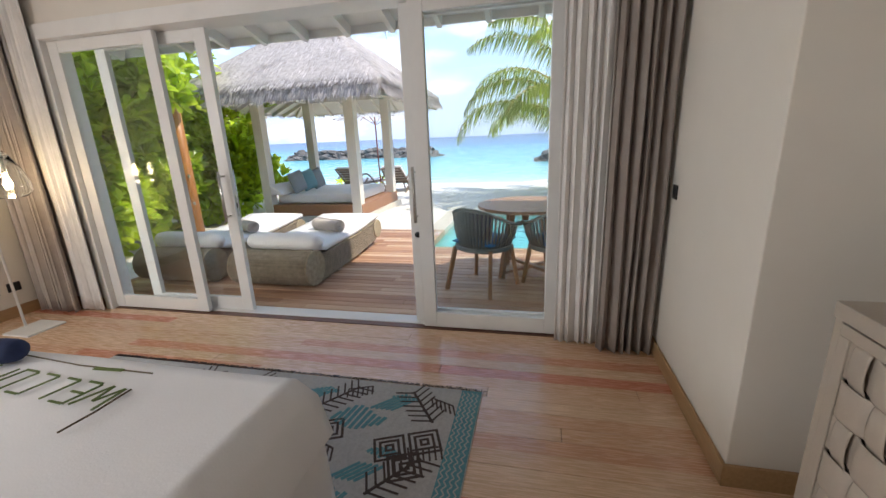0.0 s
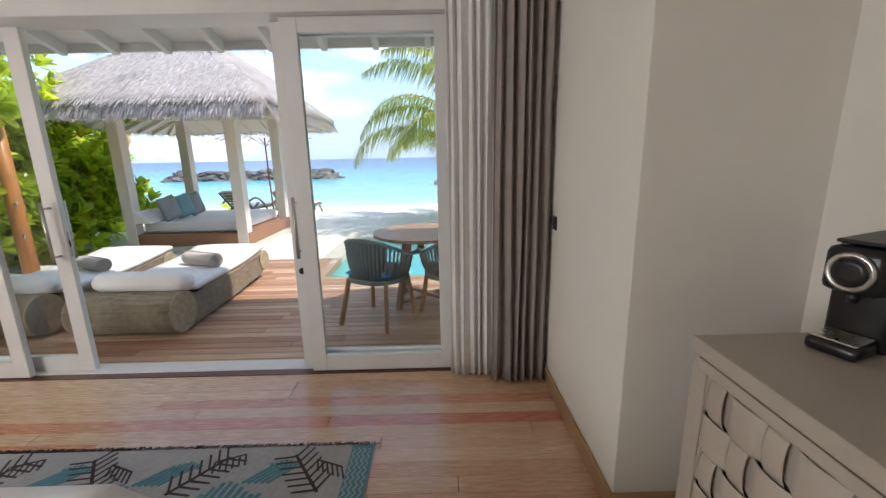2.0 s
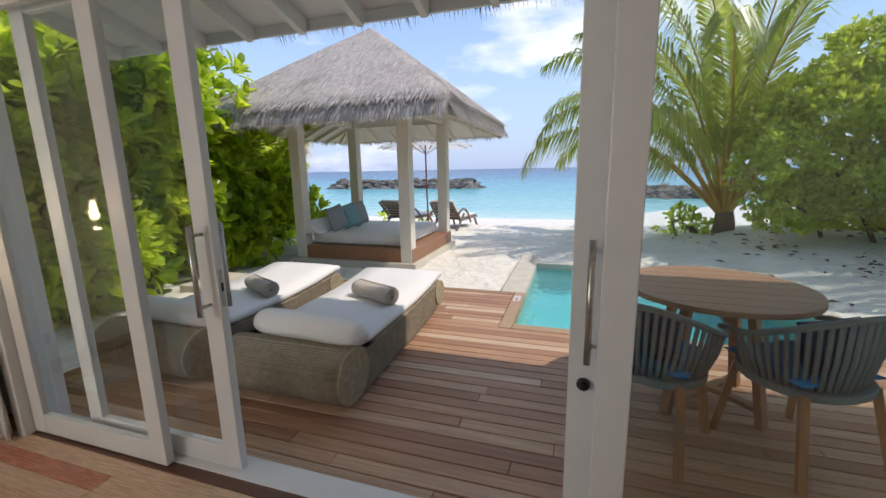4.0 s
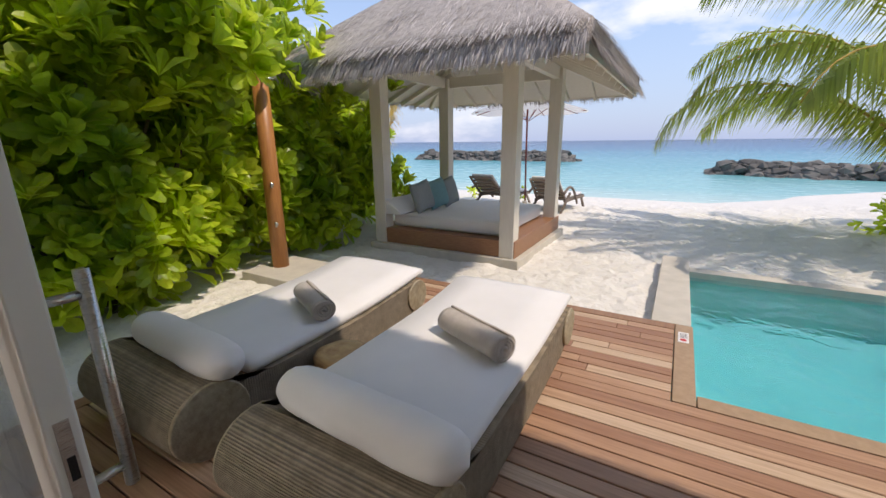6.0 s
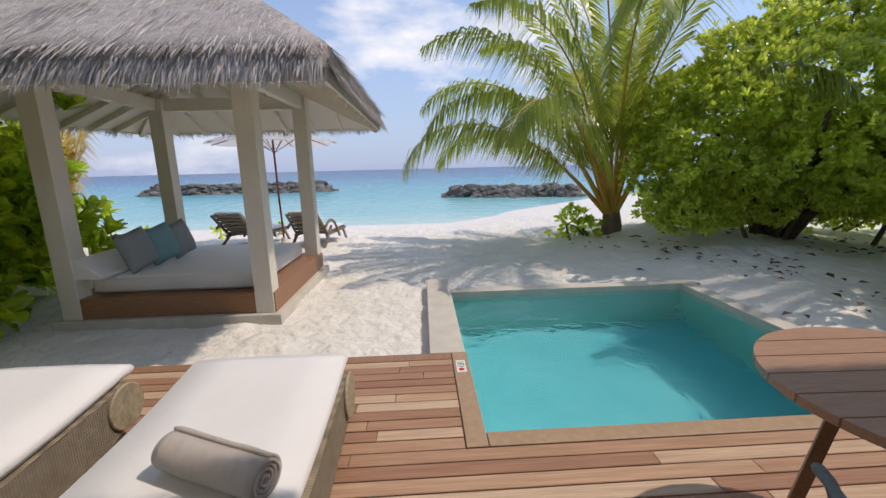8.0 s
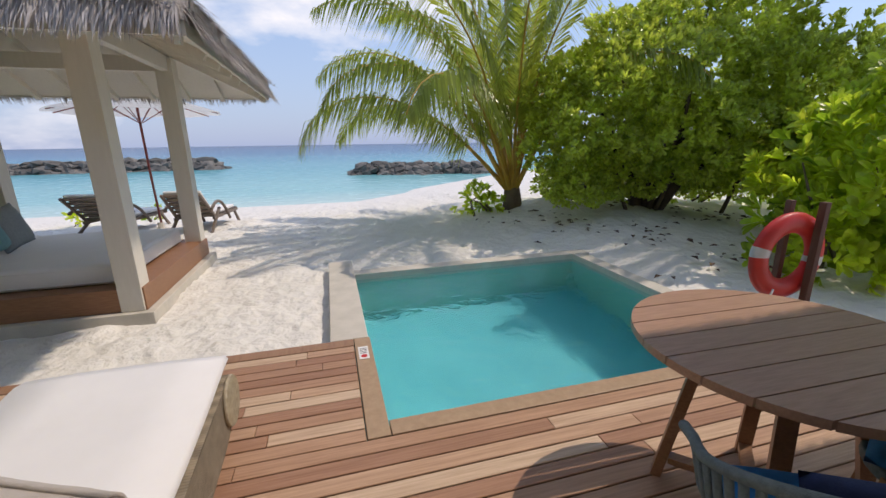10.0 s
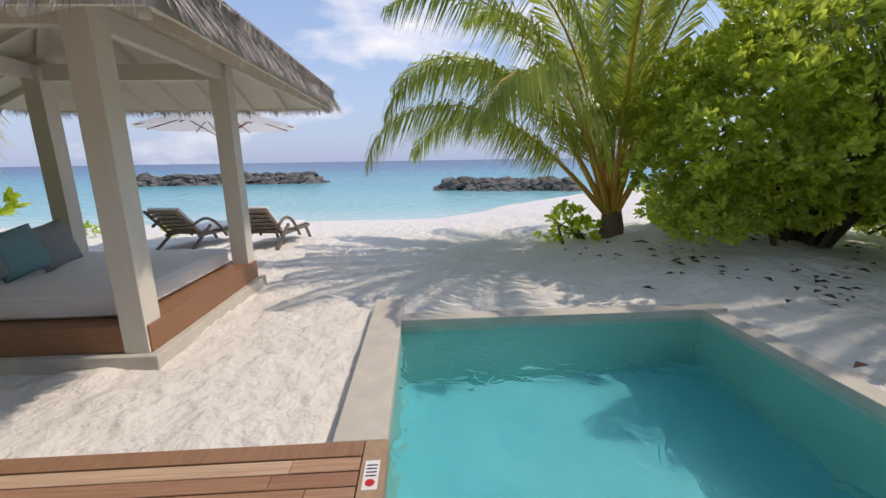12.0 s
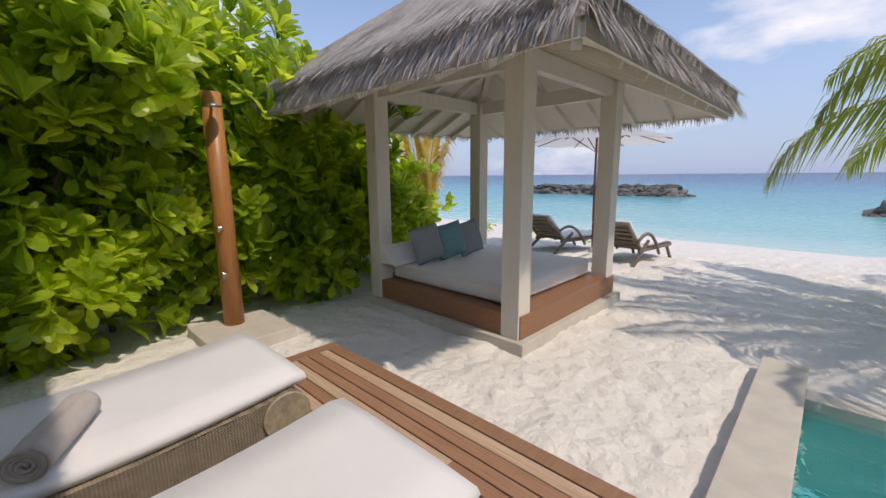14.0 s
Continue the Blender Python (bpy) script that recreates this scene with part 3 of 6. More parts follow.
Z[(X > -6.0) & (X < 4) & (Y < 3.1)] = -0.4
nxx = len(gx)
me = bpy.data.meshes.new("ground")
me.from_pydata(np.stack([X, Y, Z], -1).reshape(-1, 3).tolist(), [], [(j * nxx + i, j * nxx + i + 1, (j + 1) * nxx + i + 1, (j + 1) * nxx + i) for j in range(len(gy) - 1) for i in range(nxx - 1)])
me.polygons.foreach_set("use_smooth", [True] * len(me.polygons))
me.materials.append(M_SAND)
tagged(new("ground", me), "white coral sand beach with footprints", "sand", kind="structure")
bm = bmesh.new()
for a in (( -4000, 12), (4000, 12), (4000, 4500), (-4000, 4500)):
    bm.verts.new((*a, -0.80))
bm.faces.new(bm.verts)
tagged(part("water", bm, M_SEA), "turquoise lagoon deepening to blue sea", "sea", kind="structure")

# pavilion
PVX, PVY = -4.72, 8.95
pv = thing("gazebo", (PVX, PVY, 0), "cream timber gazebo with a grey thatched roof", "gazebo")
part("plinth", box(-1.17, 1.15, -1.12, 1.12, -0.25, -0.035), M_PLINTH, pv, "pale rendered plinth", bevel=0.008)
part("platform", box(-1.10, 1.08, -1.05, 1.05, -0.034, 0.185), M_TEAK, pv, "brown timber platform", bevel=0.006)
for sx in (-1.0, 0.97):
    for sy in (-0.97, 0.93):
        part("post", box(sx - 0.095, sx + 0.095, sy - 0.095, sy + 0.095, -0.034, 2.45), M_CREAM, pv, bevel=0.006)
for b in ((-1.06, 1.03, -1.02, -0.93), (-1.06, 1.03, 0.89, 0.98)):
    part("beam", box(*b, 2.30, 2.47), M_CREAM, pv, bevel=0.004)
for b in ((-1.05, -0.96), (0.93, 1.02)):
    part("beam", box(*b, -0.93, 0.89, 2.30, 2.47), M_CREAM, pv, bevel=0.004)
RH, EZ = 1.96, 2.11
UZ = 3.02
bm = bmesh.new()
c = [bm.verts.new((sx * RH, sy * RH, EZ)) for sx, sy in ((-1, -1), (1, -1), (1, 1), (-1, 1))]
c2 = [bm.verts.new((sx * RH, sy * RH, EZ + 0.03)) for sx, sy in ((-1, -1), (1, -1), (1, 1), (-1, 1))]
a0, a1 = bm.verts.new((0, 0, UZ)), bm.verts.new((0, 0, UZ + 0.03))
for i in range(4):
    bm.faces.new((c[i], c[(i + 1) % 4], a0)), bm.faces.new((c2[(i + 1) % 4], c2[i], a1)), bm.faces.new((c[(i + 1) % 4], c[i], c2[i], c2[(i + 1) % 4]))
part("ceiling_lining", bm, M_CREAM, pv, "cream boarded roof lining")
def under(r):
    return EZ + (UZ - EZ) * (1 - r / RH) - 0.035
for k in range(4):
    q = Matrix.Rotation(k * math.pi / 2, 4, "Z")
    for o in (-1.35, -0.9, -0.45, 0.0, 0.45, 0.9, 1.35):
        r0 = max(abs(o), 0.25)
        part("rafter", beam(q @ Vector((o, -RH + 0.02, under(RH - 0.02))), q @ Vector((o, -r0, under(r0))), 0.045, 0.07), M_CREAM, pv)
    part("hip_rafter", beam(q @ Vector((-RH + 0.03, -RH + 0.03, under(RH) + 0.01)), q @ Vector((0, 0, under(0))), 0.06, 0.08), M_CREAM, pv)
    part("fascia", beam(q @ Vector((-RH, -RH - 0.012, EZ + 0.05)), q @ Vector((RH, -RH - 0.012, EZ + 0.05)), 0.024, 0.14), M_CREAM, pv)


def thatch(parent, half, ez, az, thick, strands, fringe, seed, name="thatch"):
    """A hipped thatch: a lumpy body and loose straw laid down its slopes, with a ragged eave."""
    bm = bmesh.new()
    n = 14
    for k in range(4):
        q = Matrix.Rotation(k * math.pi / 2, 4, "Z")
        rows = []
        for j in range(n + 1):
            f = j / n
            w = half * (1 - f) + 0.02
            row = []
            for i in range(n + 1):
                u = 2 * i / n - 1
                z = ez + thick + (az - ez - thick) * f + 0.015 * math.sin(math.pi * f) - 0.03 * (1 - f) ** 3 + 0.015 * noise.noise((u * 4, f * 6, k + seed))
                row.append(bm.verts.new(q @ Vector((u * w, -w, z))))
            rows.append(row)
        for a, b in zip(rows, rows[1:]):
            for i in range(n):
                bm.faces.new((a[i], a[i + 1], b[i + 1], b[i]))
        low = [bm.verts.new(q @ Vector((half * (2 * i / n - 1), -half + 0.0, ez))) for i in range(n + 1)]
        for i in range(n):
            bm.faces.new((low[i], low[i + 1], rows[0][i + 1], rows[0][i]))
    bmesh.ops.remove_doubles(bm, verts=bm.verts, dist=0.004)
    body = part(name, bm, M_THATCH, parent, "weathered grey thatch", True)
    rng = np.random.default_rng(seed)
    V, F = [], []

    def straw(p, d, w, bend):
        s = np.cross(d, (0, 0, 1.0))
        s = s / (np.linalg.norm(s) + 1e-9) * w
        o = len(V)
        m = p + d * 0.55
        e = p + d + np.array((0, 0, -bend))
        V.extend([(p - s).tolist(), (p + s).tolist(), (m + s).tolist(), (m - s).tolist(), e.tolist()])
        F.extend([(o, o + 1, o + 2, o + 3), (o + 3, o + 2, o + 4)])

    for k in range(4):
        ca, sa = math.cos(k * math.pi / 2), math.sin(k * math.pi / 2)
        rot = np.array(((ca, -sa, 0), (sa, ca, 0), (0, 0, 1)))
        slope = (az - ez - thick) / half
        for _ in range(strands):
            f = 1 - math.sqrt(rng.uniform(0, 1))
            w = half * (1 - f)
            u = rng.uniform(-1, 1)
            z = ez + thick + (az - ez - thick) * f + 0.015 * math.sin(math.pi * f) - 0.03 * (1 - f) ** 3
            p = rot @ np.array((u * w, -w, z + rng.uniform(-0.005, 0.018)))
            ln = rng.uniform(0.12, 0.3)
            d = rot @ (np.array((rng.normal() * 0.13, -1, -slope + rng.uniform(-0.05, 0.06))) * ln / 1.3)
            straw(p, d, rng.uniform(0.003, 0.007), 0.01)
        for _ in range(fringe):
            u = rng.uniform(-1, 1)
            lay = rng.uniform(0, 1) ** 1.5
            p = rot @ np.array((u * (half - 0.02) , -half + 0.10 * lay - 0.02, ez + thick * (0.15 + 0.95 * lay)))
            ln = rng.uniform(0.13, 0.28) * (0.85 + 0.3 * noise.noise((u * 7, k, 2)))
            d = rot @ (np.array((rng.normal() * 0.10, -0.55 + rng.normal() * 0.12, -0.80)) * ln)
            straw(p, d, rng.uniform(0.003, 0.008), 0.05 * rng.uniform(0.3, 1))
    st = part("straw", (V, F), M_STRAW, body)
    st["kind"] = "stuff"
    return body


thatch(pv, RH + 0.03, EZ + 0.07, 3.86, 0.20, 5200, 3600, 4)

bedm = thing("daybed_mattress", (PVX - 0.03, PVY + 0.0, 0.187), "thick white mattress on the gazebo platform", "mattress")
part("cover", box(-0.86, 0.86, -0.88, 0.88, 0, 0.20), M_FABRIC, bedm, bevel=0.04, smooth=True)
for z in (0.035, 0.165):
    part("piping", tube([(-0.84, -0.882, z), (0.84, -0.882, z), (0.862, -0.86, z), (0.862, 0.86, z), (0.84, 0.882, z), (-0.84, 0.882, z), (-0.862, 0.86, z), (-0.862, -0.86, z), (-0.84, -0.882, z)], 0.005, 6), M_FABRIC, bedm, smooth=True)

# sun loungers
def lounger_top(y):
    return 0.295 + 0.03 * max(0, (0.55 - y) / 0.55) ** 2 + 0.06 * max(0.0, (y - 1.05) / 0.85) ** 2


def sun_lounger(at, label):
    t = thing("sun_lounger", at, label, "sun lounger", "loungers on the deck")
    t.scale = (1, 1.03, 1)
    w = 0.87
    prof = []
    for k in range(14):
        a = radians(-90 - k * 190 / 13)
        prof.append((0.20 + 0.185 * math.cos(a), 0.205 + 0.185 * math.sin(a)))
    for y in np.linspace(0.3, 1.82, 14):
        prof.append((y, lounger_top(y) + 0.06 * max(0, (0.45 - y) / 0.3)))
    for k in range(8):
        a = radians(70 - k * 175 / 7)
        prof.append((1.85 + 0.125 * math.cos(a), 0.235 + 0.125 * math.sin(a)))
    prof += [(1.72, 0.085), (1.2, 0.045), (0.6, 0.03)]
    bm = bmesh.new()
    L = [bm.verts.new((-w / 2, y, z)) for y, z in prof]
    R = [bm.verts.new((w / 2, y, z)) for y, z in prof]
    n = len(prof)
    for i in range(n):
        bm.faces.new((L[i], L[(i + 1) % n], R[(i + 1) % n], R[i]))
    fl, frr = bm.faces.new(L[::-1]), bm.faces.new(R)
    bmesh.ops.triangulate(bm, faces=[fl, frr])
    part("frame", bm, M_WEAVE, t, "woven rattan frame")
    for s in (-1, 1):
        for cy, cz, r in ((0.20, 0.205, 0.183), (1.85, 0.235, 0.123)):
            prof2 = []
            nr = 11
            for k in range(nr * 2 + 1):
                rr = r * (1 - k / (nr * 2))
                prof2.append((rr, 0.012 + (0.006 if k % 2 else 0.0)))
            d = part("scroll_end", lathe([(r, 0)] + prof2, 26), M_WICK, t, "coiled rattan scroll end", True)
            d.matrix_basis = pose(s * w / 2, cy, cz, 0, s * 90, 0)
    for fx in (-0.34, 0.34):
        for fy in (0.3, 1.6):
            part("foot", tube([(fx, fy, 0), (fx, fy, 0.05 + 0.04 * (fy > 1))], 0.02, 10), M_BLACK, t, smooth=True)
    bm = bmesh.new()
    rows = []
    for j, y in enumerate(np.linspace(0.42, 1.97, 24)):
        z0 = lounger_top(min(y, 1.9)) + 0.004
        e = 0.012 if j in (0, 23) else 0
        pr = [(-0.41, z0 + 0.01), (-0.425, z0 + 0.04), (-0.41, z0 + 0.072 - e), (-0.2, z0 + 0.08 - e), (0, z0 + 0.081 - e), (0.2, z0 + 0.08 - e), (0.41, z0 + 0.072 - e), (0.425, z0 + 0.04), (0.41, z0 + 0.01), (0, z0)]
        rows.append([bm.verts.new((x, y, z + 0.003 * noise.noise((x * 4, y * 4, at[0])))) for x, z in pr])
    for a, b in zip(rows, rows[1:]):
        for i in range(len(a)):
            bm.faces.new((a[i], a[(i + 1) % len(a)], b[(i + 1) % len(a)], b[i]))
    bm.faces.new(rows[0][::-1]), bm.faces.new(rows[-1])
    part("mattress", bm, M_FABRIC, t, "white canvas mattress", True)
    return t


def bolster(at, length, r, material, name, label, category, rz=0.0, squash=0.85, tufts=True):
    t = thing(name, at, label, category, rz=rz)
    n, seg = 22, 24
    bm = bmesh.new()
    rows = []
    for i in range(n + 1):
        u = 2 * i / n - 1
        rr = r * (1 - abs(u) ** 9) ** 0.5 if abs(u) < 1 else 0.002
        rr *= 1 + 0.04 * noise.noise((u * 3, r * 50, length * 9)) - 0.05 * u * u
        row = []
        for k in range(seg):
            a = 2 * math.pi * k / seg
            wr = 1 + (0.03 * math.sin(11 * a) * max(0, abs(u) - 0.8) * 5 if tufts else 0) + 0.012 * noise.noise((u * 9, math.cos(a) * 2, math.sin(a) * 2))
            row.append(bm.verts.new((u * length / 2, rr * math.cos(a) * wr, r * squash + rr * squash * math.sin(a) * wr)))
        rows.append(row)
    for a, b in zip(rows, rows[1:]):
        for k in range(seg):
            bm.faces.new((a[k], a[(k + 1) % seg], b[(k + 1) % seg], b[k]))
    bm.faces.new(rows[0][::-1]), bm.faces.new(rows[-1])
    part("cover", bm, material, t, smooth=True)
    return t


def rolled_towel(at, length, r, rz):
    """A towel rolled up along x: a wound sheet with its loose edge lying on the outside."""
    t = thing("rolled_towel", at, "rolled taupe towel on the lounger", "towel", rz=rz)
    turns, n, m = 4.2, 150, 14
    bm = bmesh.new()
    rows = []
    for i in range(n + 1):
        f = i / n
        a = 2 * math.pi * turns * f
        rr = 0.008 + (r - 0.008) * f ** 0.8
        row = []
        for j in range(m + 1):
            u = 2 * j / m - 1
            sag = 1 + 0.03 * noise.noise((u * 2.5, math.cos(a), math.sin(a) + f))
            x = u * length / 2 * (1 + 0.012 * math.sin(9 * f + 2 * u)) + 0.008 * noise.noise((f * 7, u, 3))
            row.append(bm.verts.new((x, rr * sag * math.cos(a), r * 0.92 + rr * sag * 0.92 * math.sin(a))))
        rows.append(row)
    for a, b in zip(rows, rows[1:]):
        for j in range(m):
            bm.faces.new((a[j], a[j + 1], b[j + 1], b[j]))
    ob = part("wound_sheet", bm, M_TOWEL, t, smooth=True)
    so = ob.modifiers.new("thick", "SOLIDIFY")
    so.thickness, so.offset = 0.011, 0
    return t


def weave_mat():
    m = mat("woven_rattan_body", (0.38, 0.31, 0.22), (0.25, 0.20, 0.14), rough=0.75, scale=18, bump=0.0, bscale=90, local=True)
    n, l = m.node_tree.nodes, m.node_tree.links
    tc = n.new("ShaderNodeTexCoord")
    w1, w2 = n.new("ShaderNodeTexWave"), n.new("ShaderNodeTexWave")
    for w, d, s in ((w1, "Z", 42), (w2, "Y", 24)):
        w.bands_direction = d
        w.inputs["Scale"].default_value, w.inputs["Distortion"].default_value, w.inputs["Detail"].default_value = s, 0.6, 1.0
        l.new(tc.outputs["Object"], w.inputs["Vector"])
    mu = n.new("ShaderNodeMath")
    mu.operation = "MULTIPLY_ADD"
    mu.inputs[1].default_value = 0.35
    l.new(w2.outputs["Fac"], mu.inputs[0]), l.new(w1.outputs["Fac"], mu.inputs[2])
    bp = n.new("ShaderNodeBump")
    bp.inputs["Strength"].default_value, bp.inputs["Distance"].default_value = 0.9, 0.006
    # groove shade painted into the rattan colour, following the bump height
    groove_shade = n.new("ShaderNodeMapRange")
    groove_shade.inputs["From Max"].default_value, groove_shade.inputs["To Min"].default_value, groove_shade.inputs["To Max"].default_value = 1.35, 0.62, 1.2
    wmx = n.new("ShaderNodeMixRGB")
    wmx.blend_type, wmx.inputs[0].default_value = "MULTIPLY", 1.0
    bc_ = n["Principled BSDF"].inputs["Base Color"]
    l.new(bc_.links[0].from_socket, wmx.inputs[1]), l.new(mu.outputs[0], groove_shade.inputs["Value"]), l.new(groove_shade.outputs[0], wmx.inputs[2]), l.new(wmx.outputs[0], bc_)
    l.new(mu.outputs[0], bp.inputs["Height"]), l.new(bp.outputs[0], n["Principled BSDF"].inputs["Normal"])
    return m


M_WEAVE = weave_mat()
LX1, LX2, LY = -4.13, -2.93, 3.88
sun_lounger((LX1, LY, DZ), "woven rattan sun lounger with white mattress beside the planting")
sun_lounger((LX2, LY, DZ), "woven rattan sun lounger with white mattress near the pool")
for x in (LX1, LX2):
    bolster((x + 0.05, LY + 0.33, DZ + 0.345), 0.90, 0.112, M_FABRIC, "bolster_pillow", "white bolster pillow on the sun lounger", "pillow", rz=-3)
rolled_towel((LX1 + 0.20, LY + 1.06, DZ + 0.378), 0.43, 0.074, -26)
rolled_towel((LX2 + 0.12, LY + 1.13, DZ + 0.380), 0.46, 0.078, -24)


# dining table and chairs
def dining_table(at):
    t = thing("round_table", at, "round slatted brown teak table on the deck", "table", rz=0)
    R, n = 0.505, 8
    w = 2 * R / n
    for i in range(n):
        y0, y1 = -R + i * w + 0.003, -R + (i + 1) * w - 0.003
        bm = bmesh.new()
        edge = []
        ys = np.linspace(y0, y1, 5)
        for y in ys:
            edge.append((math.sqrt(max(R * R - y * y, 1e-4)), y))
        for y in ys[::-1]:
            edge.append((-math.sqrt(max(R * R - y * y, 1e-4)), y))
        a = [bm.verts.new((x, y, 0.715)) for x, y in edge]
        b = [bm.verts.new((x, y, 0.745)) for x, y in edge]
        bm.faces.new(a[::-1]), bm.faces.new(b)
        for k in range(len(a)):
            bm.faces.new((a[k], a[(k + 1) % len(a)], b[(k + 1) % len(a)], b[k]))
        part("slat", bm, M_TABLE, t).rotation_euler = (0, 0, 0)
    for a in (45, 135, 225, 315):
        c, s = math.cos(radians(a)), math.sin(radians(a))
        part("leg", beam((c * 0.34, s * 0.34, 0), (c * 0.22, s * 0.22, 0.71), 0.055, 0.04), M_TEAK, t)
    part("batten", box(-0.40, 0.40, -0.03, 0.03, 0.675, 0.713), M_TEAK, t)
    part("batten", box(-0.03, 0.03, -0.36, 0.36, 0.640, 0.674), M_TEAK, t)
    for a in (45, 135):
        c, s = math.cos(radians(a)), math.sin(radians(a))
        part("stretcher", beam((-c * 0.30, -s * 0.30, 0.06 + 0.036 * (a > 90)), (c * 0.30, s * 0.30, 0.06 + 0.036 * (a > 90)), 0.05, 0.03), M_TEAK, t)
    return t


dining_table((-0.40, 4.78, DZ)).rotation_euler = (0, 0, radians(-2))


def dining_chair(at, rz):
    t = thing("dining_chair", at, "teak armchair with grey rope back and blue cushions", "chair", "chairs at the round table", rz=rz)
    for sx in (-1, 1):
        part("leg", beam((sx * 0.25, 0.22, 0), (sx * 0.20, 0.17, 0.42), 0.035, 0.035), M_TEAKL, t)
        part("leg", beam((sx * 0.25, -0.27, 0), (sx * 0.20, -0.18, 0.42), 0.035, 0.035), M_TEAKL, t)
    bm = bmesh.new()
    ring = [(0.27 * math.cos(a) * (abs(math.cos(a)) ** -0.25 if abs(math.cos(a)) > 0.05 else 1), 0.25 * math.sin(a)) for a in np.linspace(0, 2 * math.pi, 32, endpoint=False)]
    a = [bm.verts.new((x, y, 0.40)) for x, y in ring]
    b = [bm.verts.new((x, y, 0.44)) for x, y in ring]
    bm.faces.new(a[::-1]), bm.faces.new(b)
    for k in range(len(a)):
        bm.faces.new((a[k], a[(k + 1) % len(a)], b[(k + 1) % len(a)], b[k]))
    part("seat", bm, M_ROPE, t, bevel=0.006)
    part("seat_cushion", pillow(0.46, 0.44, 0.075), M_BLUE, t, "bright blue seat cushion", True).matrix_basis = pose(0, 0.02, 0.435)
    arc = []
    for k in range(33):
        a = radians(-10 - 200 * k / 32 + 20)
        h = 0.64 + 0.16 * max(0.0, -math.sin(a)) ** 1.2
        arc.append((0.31 * math.cos(a), 0.06 + 0.32 * math.sin(a), h))
    arc = [(0.30, 0.20, 0.62)] + arc + [(-0.30, 0.20, 0.62)]
    part("top_rail", tube(arc, 0.016, 8), M_ROPE, t, "rope-wrapped top rail", True)
    n = 30
    for k in range(n):
        a = radians(8 - 196 * k / (n - 1))
        h = 0.64 + 0.16 * max(0.0, -math.sin(a)) ** 1.2
        p1 = Vector((0.31 * math.cos(a), 0.06 + 0.32 * math.sin(a), h))
        p0 = Vector((0.245 * math.cos(a), 0.02 + 0.235 * math.sin(a), 0.415))
        part("rope_strand", tube([p0, p0.lerp(p1, 0.5) + Vector((math.cos(a), math.sin(a), 0)) * 0.012, p1], 0.011, 6), M_ROPE, t, smooth=True)
    c = part("back_cushion", pillow(0.36, 0.24, 0.09), M_NAVY, t, "navy back cushion", True)
    c.matrix_basis = pose(0, -0.07, 0.61, 74, 0, 0)
    return t


ch = dining_chair((-0.80, 4.32, DZ), -27)
copy_thing(ch, pose(-0.10, 4.38, DZ, 0, 0, 27))

# shower
sh = thing("outdoor_shower", (-6.02, 6.32, -0.1), "varnished wooden pole shower with chrome taps", "shower")
part("pole", tube([(0, 0, -0.1), (0.0, 0, 1.2), (0.0, 0.0, 2.30)], [0.095, 0.09, 0.085], 18), M_POLE, sh, smooth=True)
arm = part("shower_arm", tube([(0.08, -0.03, 2.15), (0.2, -0.06, 2.17)], 0.012, 10), M_STEEL, sh, "chrome shower arm", True)
part("shower_head", lathe([(0.02, 0.03), (0.07, 0.012), (0.075, 0), (0.0, -0.002)], 20, at=(0.2, -0.06, 2.145)), M_STEEL, arm, smooth=True)
for z in (1.05, 0.6):
    tp = part("tap", tube([(0.07, -0.05, z), (0.11, -0.08, z)], 0.02, 12), M_STEEL, sh, "chrome tap", True)
    part("tap_handle", tube([(0.115, -0.09, z - 0.03), (0.115, -0.09, z + 0.03)], 0.012, 10), M_STEEL, tp, smooth=True)
tagged(part("shower_slab", box(-6.25, -5.45, 5.95, 6.70, -0.2, -0.03), M_PLINTH, None, bevel=0.01), "pale concrete slab under the shower", "slab")

# life ring on its post
lr = thing("life_ring", (1.57, 6.12, 0.49), "red life ring with silver bands on a brown post", "life ring", rz=-3)
bm = bmesh.new()
rg = []
for k in range(40):
    a = 2 * math.pi * k / 40
    rg.append([bm.verts.new(((0.275 + 0.085 * math.cos(b)) * math.cos(a), 0.05 * math.sin(b), (0.275 + 0.085 * math.cos(b)) * math.sin(a))) for b in [2 * math.pi * j / 14 for j in range(14)]])
for i in range(40):
    for j in range(14):
        bm.faces.new((rg[i][j], rg[(i + 1) % 40][j], rg[(i + 1) % 40][(j + 1) % 14], rg[i][(j + 1) % 14]))
part("ring", bm, M_RED, lr, smooth=True)
for a0 in (170, 350):
    bm = bmesh.new()
    rg = []
    for k in range(5):
        a = radians(a0 - 7 + 14 * k / 4)
        rg.append([bm.verts.new(((0.275 + 0.088 * math.cos(b)) * math.cos(a), 0.053 * math.sin(b), (0.275 + 0.088 * math.cos(b)) * math.sin(a))) for b in [2 * math.pi * j / 14 for j in range(14)]])
    for i in range(4):
        for j in range(14):
            bm.faces.new((rg[i][j], rg[i + 1][j], rg[i + 1][(j + 1) % 14], rg[i][(j + 1) % 14]))
    part("reflective_band", bm, M_SILVER, lr, "silver reflective band", True)
part("post", box(0.13, 0.18, -0.115, -0.06, -0.75, 0.44), mat("dark_brown_post", (0.14, 0.055, 0.035), (0.09, 0.035, 0.02), rough=0.6, scale=6, stretch=(8, 8, 1)), lr, "dark brown timber post", bevel=0.004)
part("post", box(0.02, 0.07, 0.06, 0.11, -0.75, 0.44), mat("dark_brown_post_b", (0.14, 0.055, 0.035), (0.09, 0.035, 0.02), rough=0.6, scale=6, stretch=(8, 8, 1)), lr, "dark brown timber post", bevel=0.004)
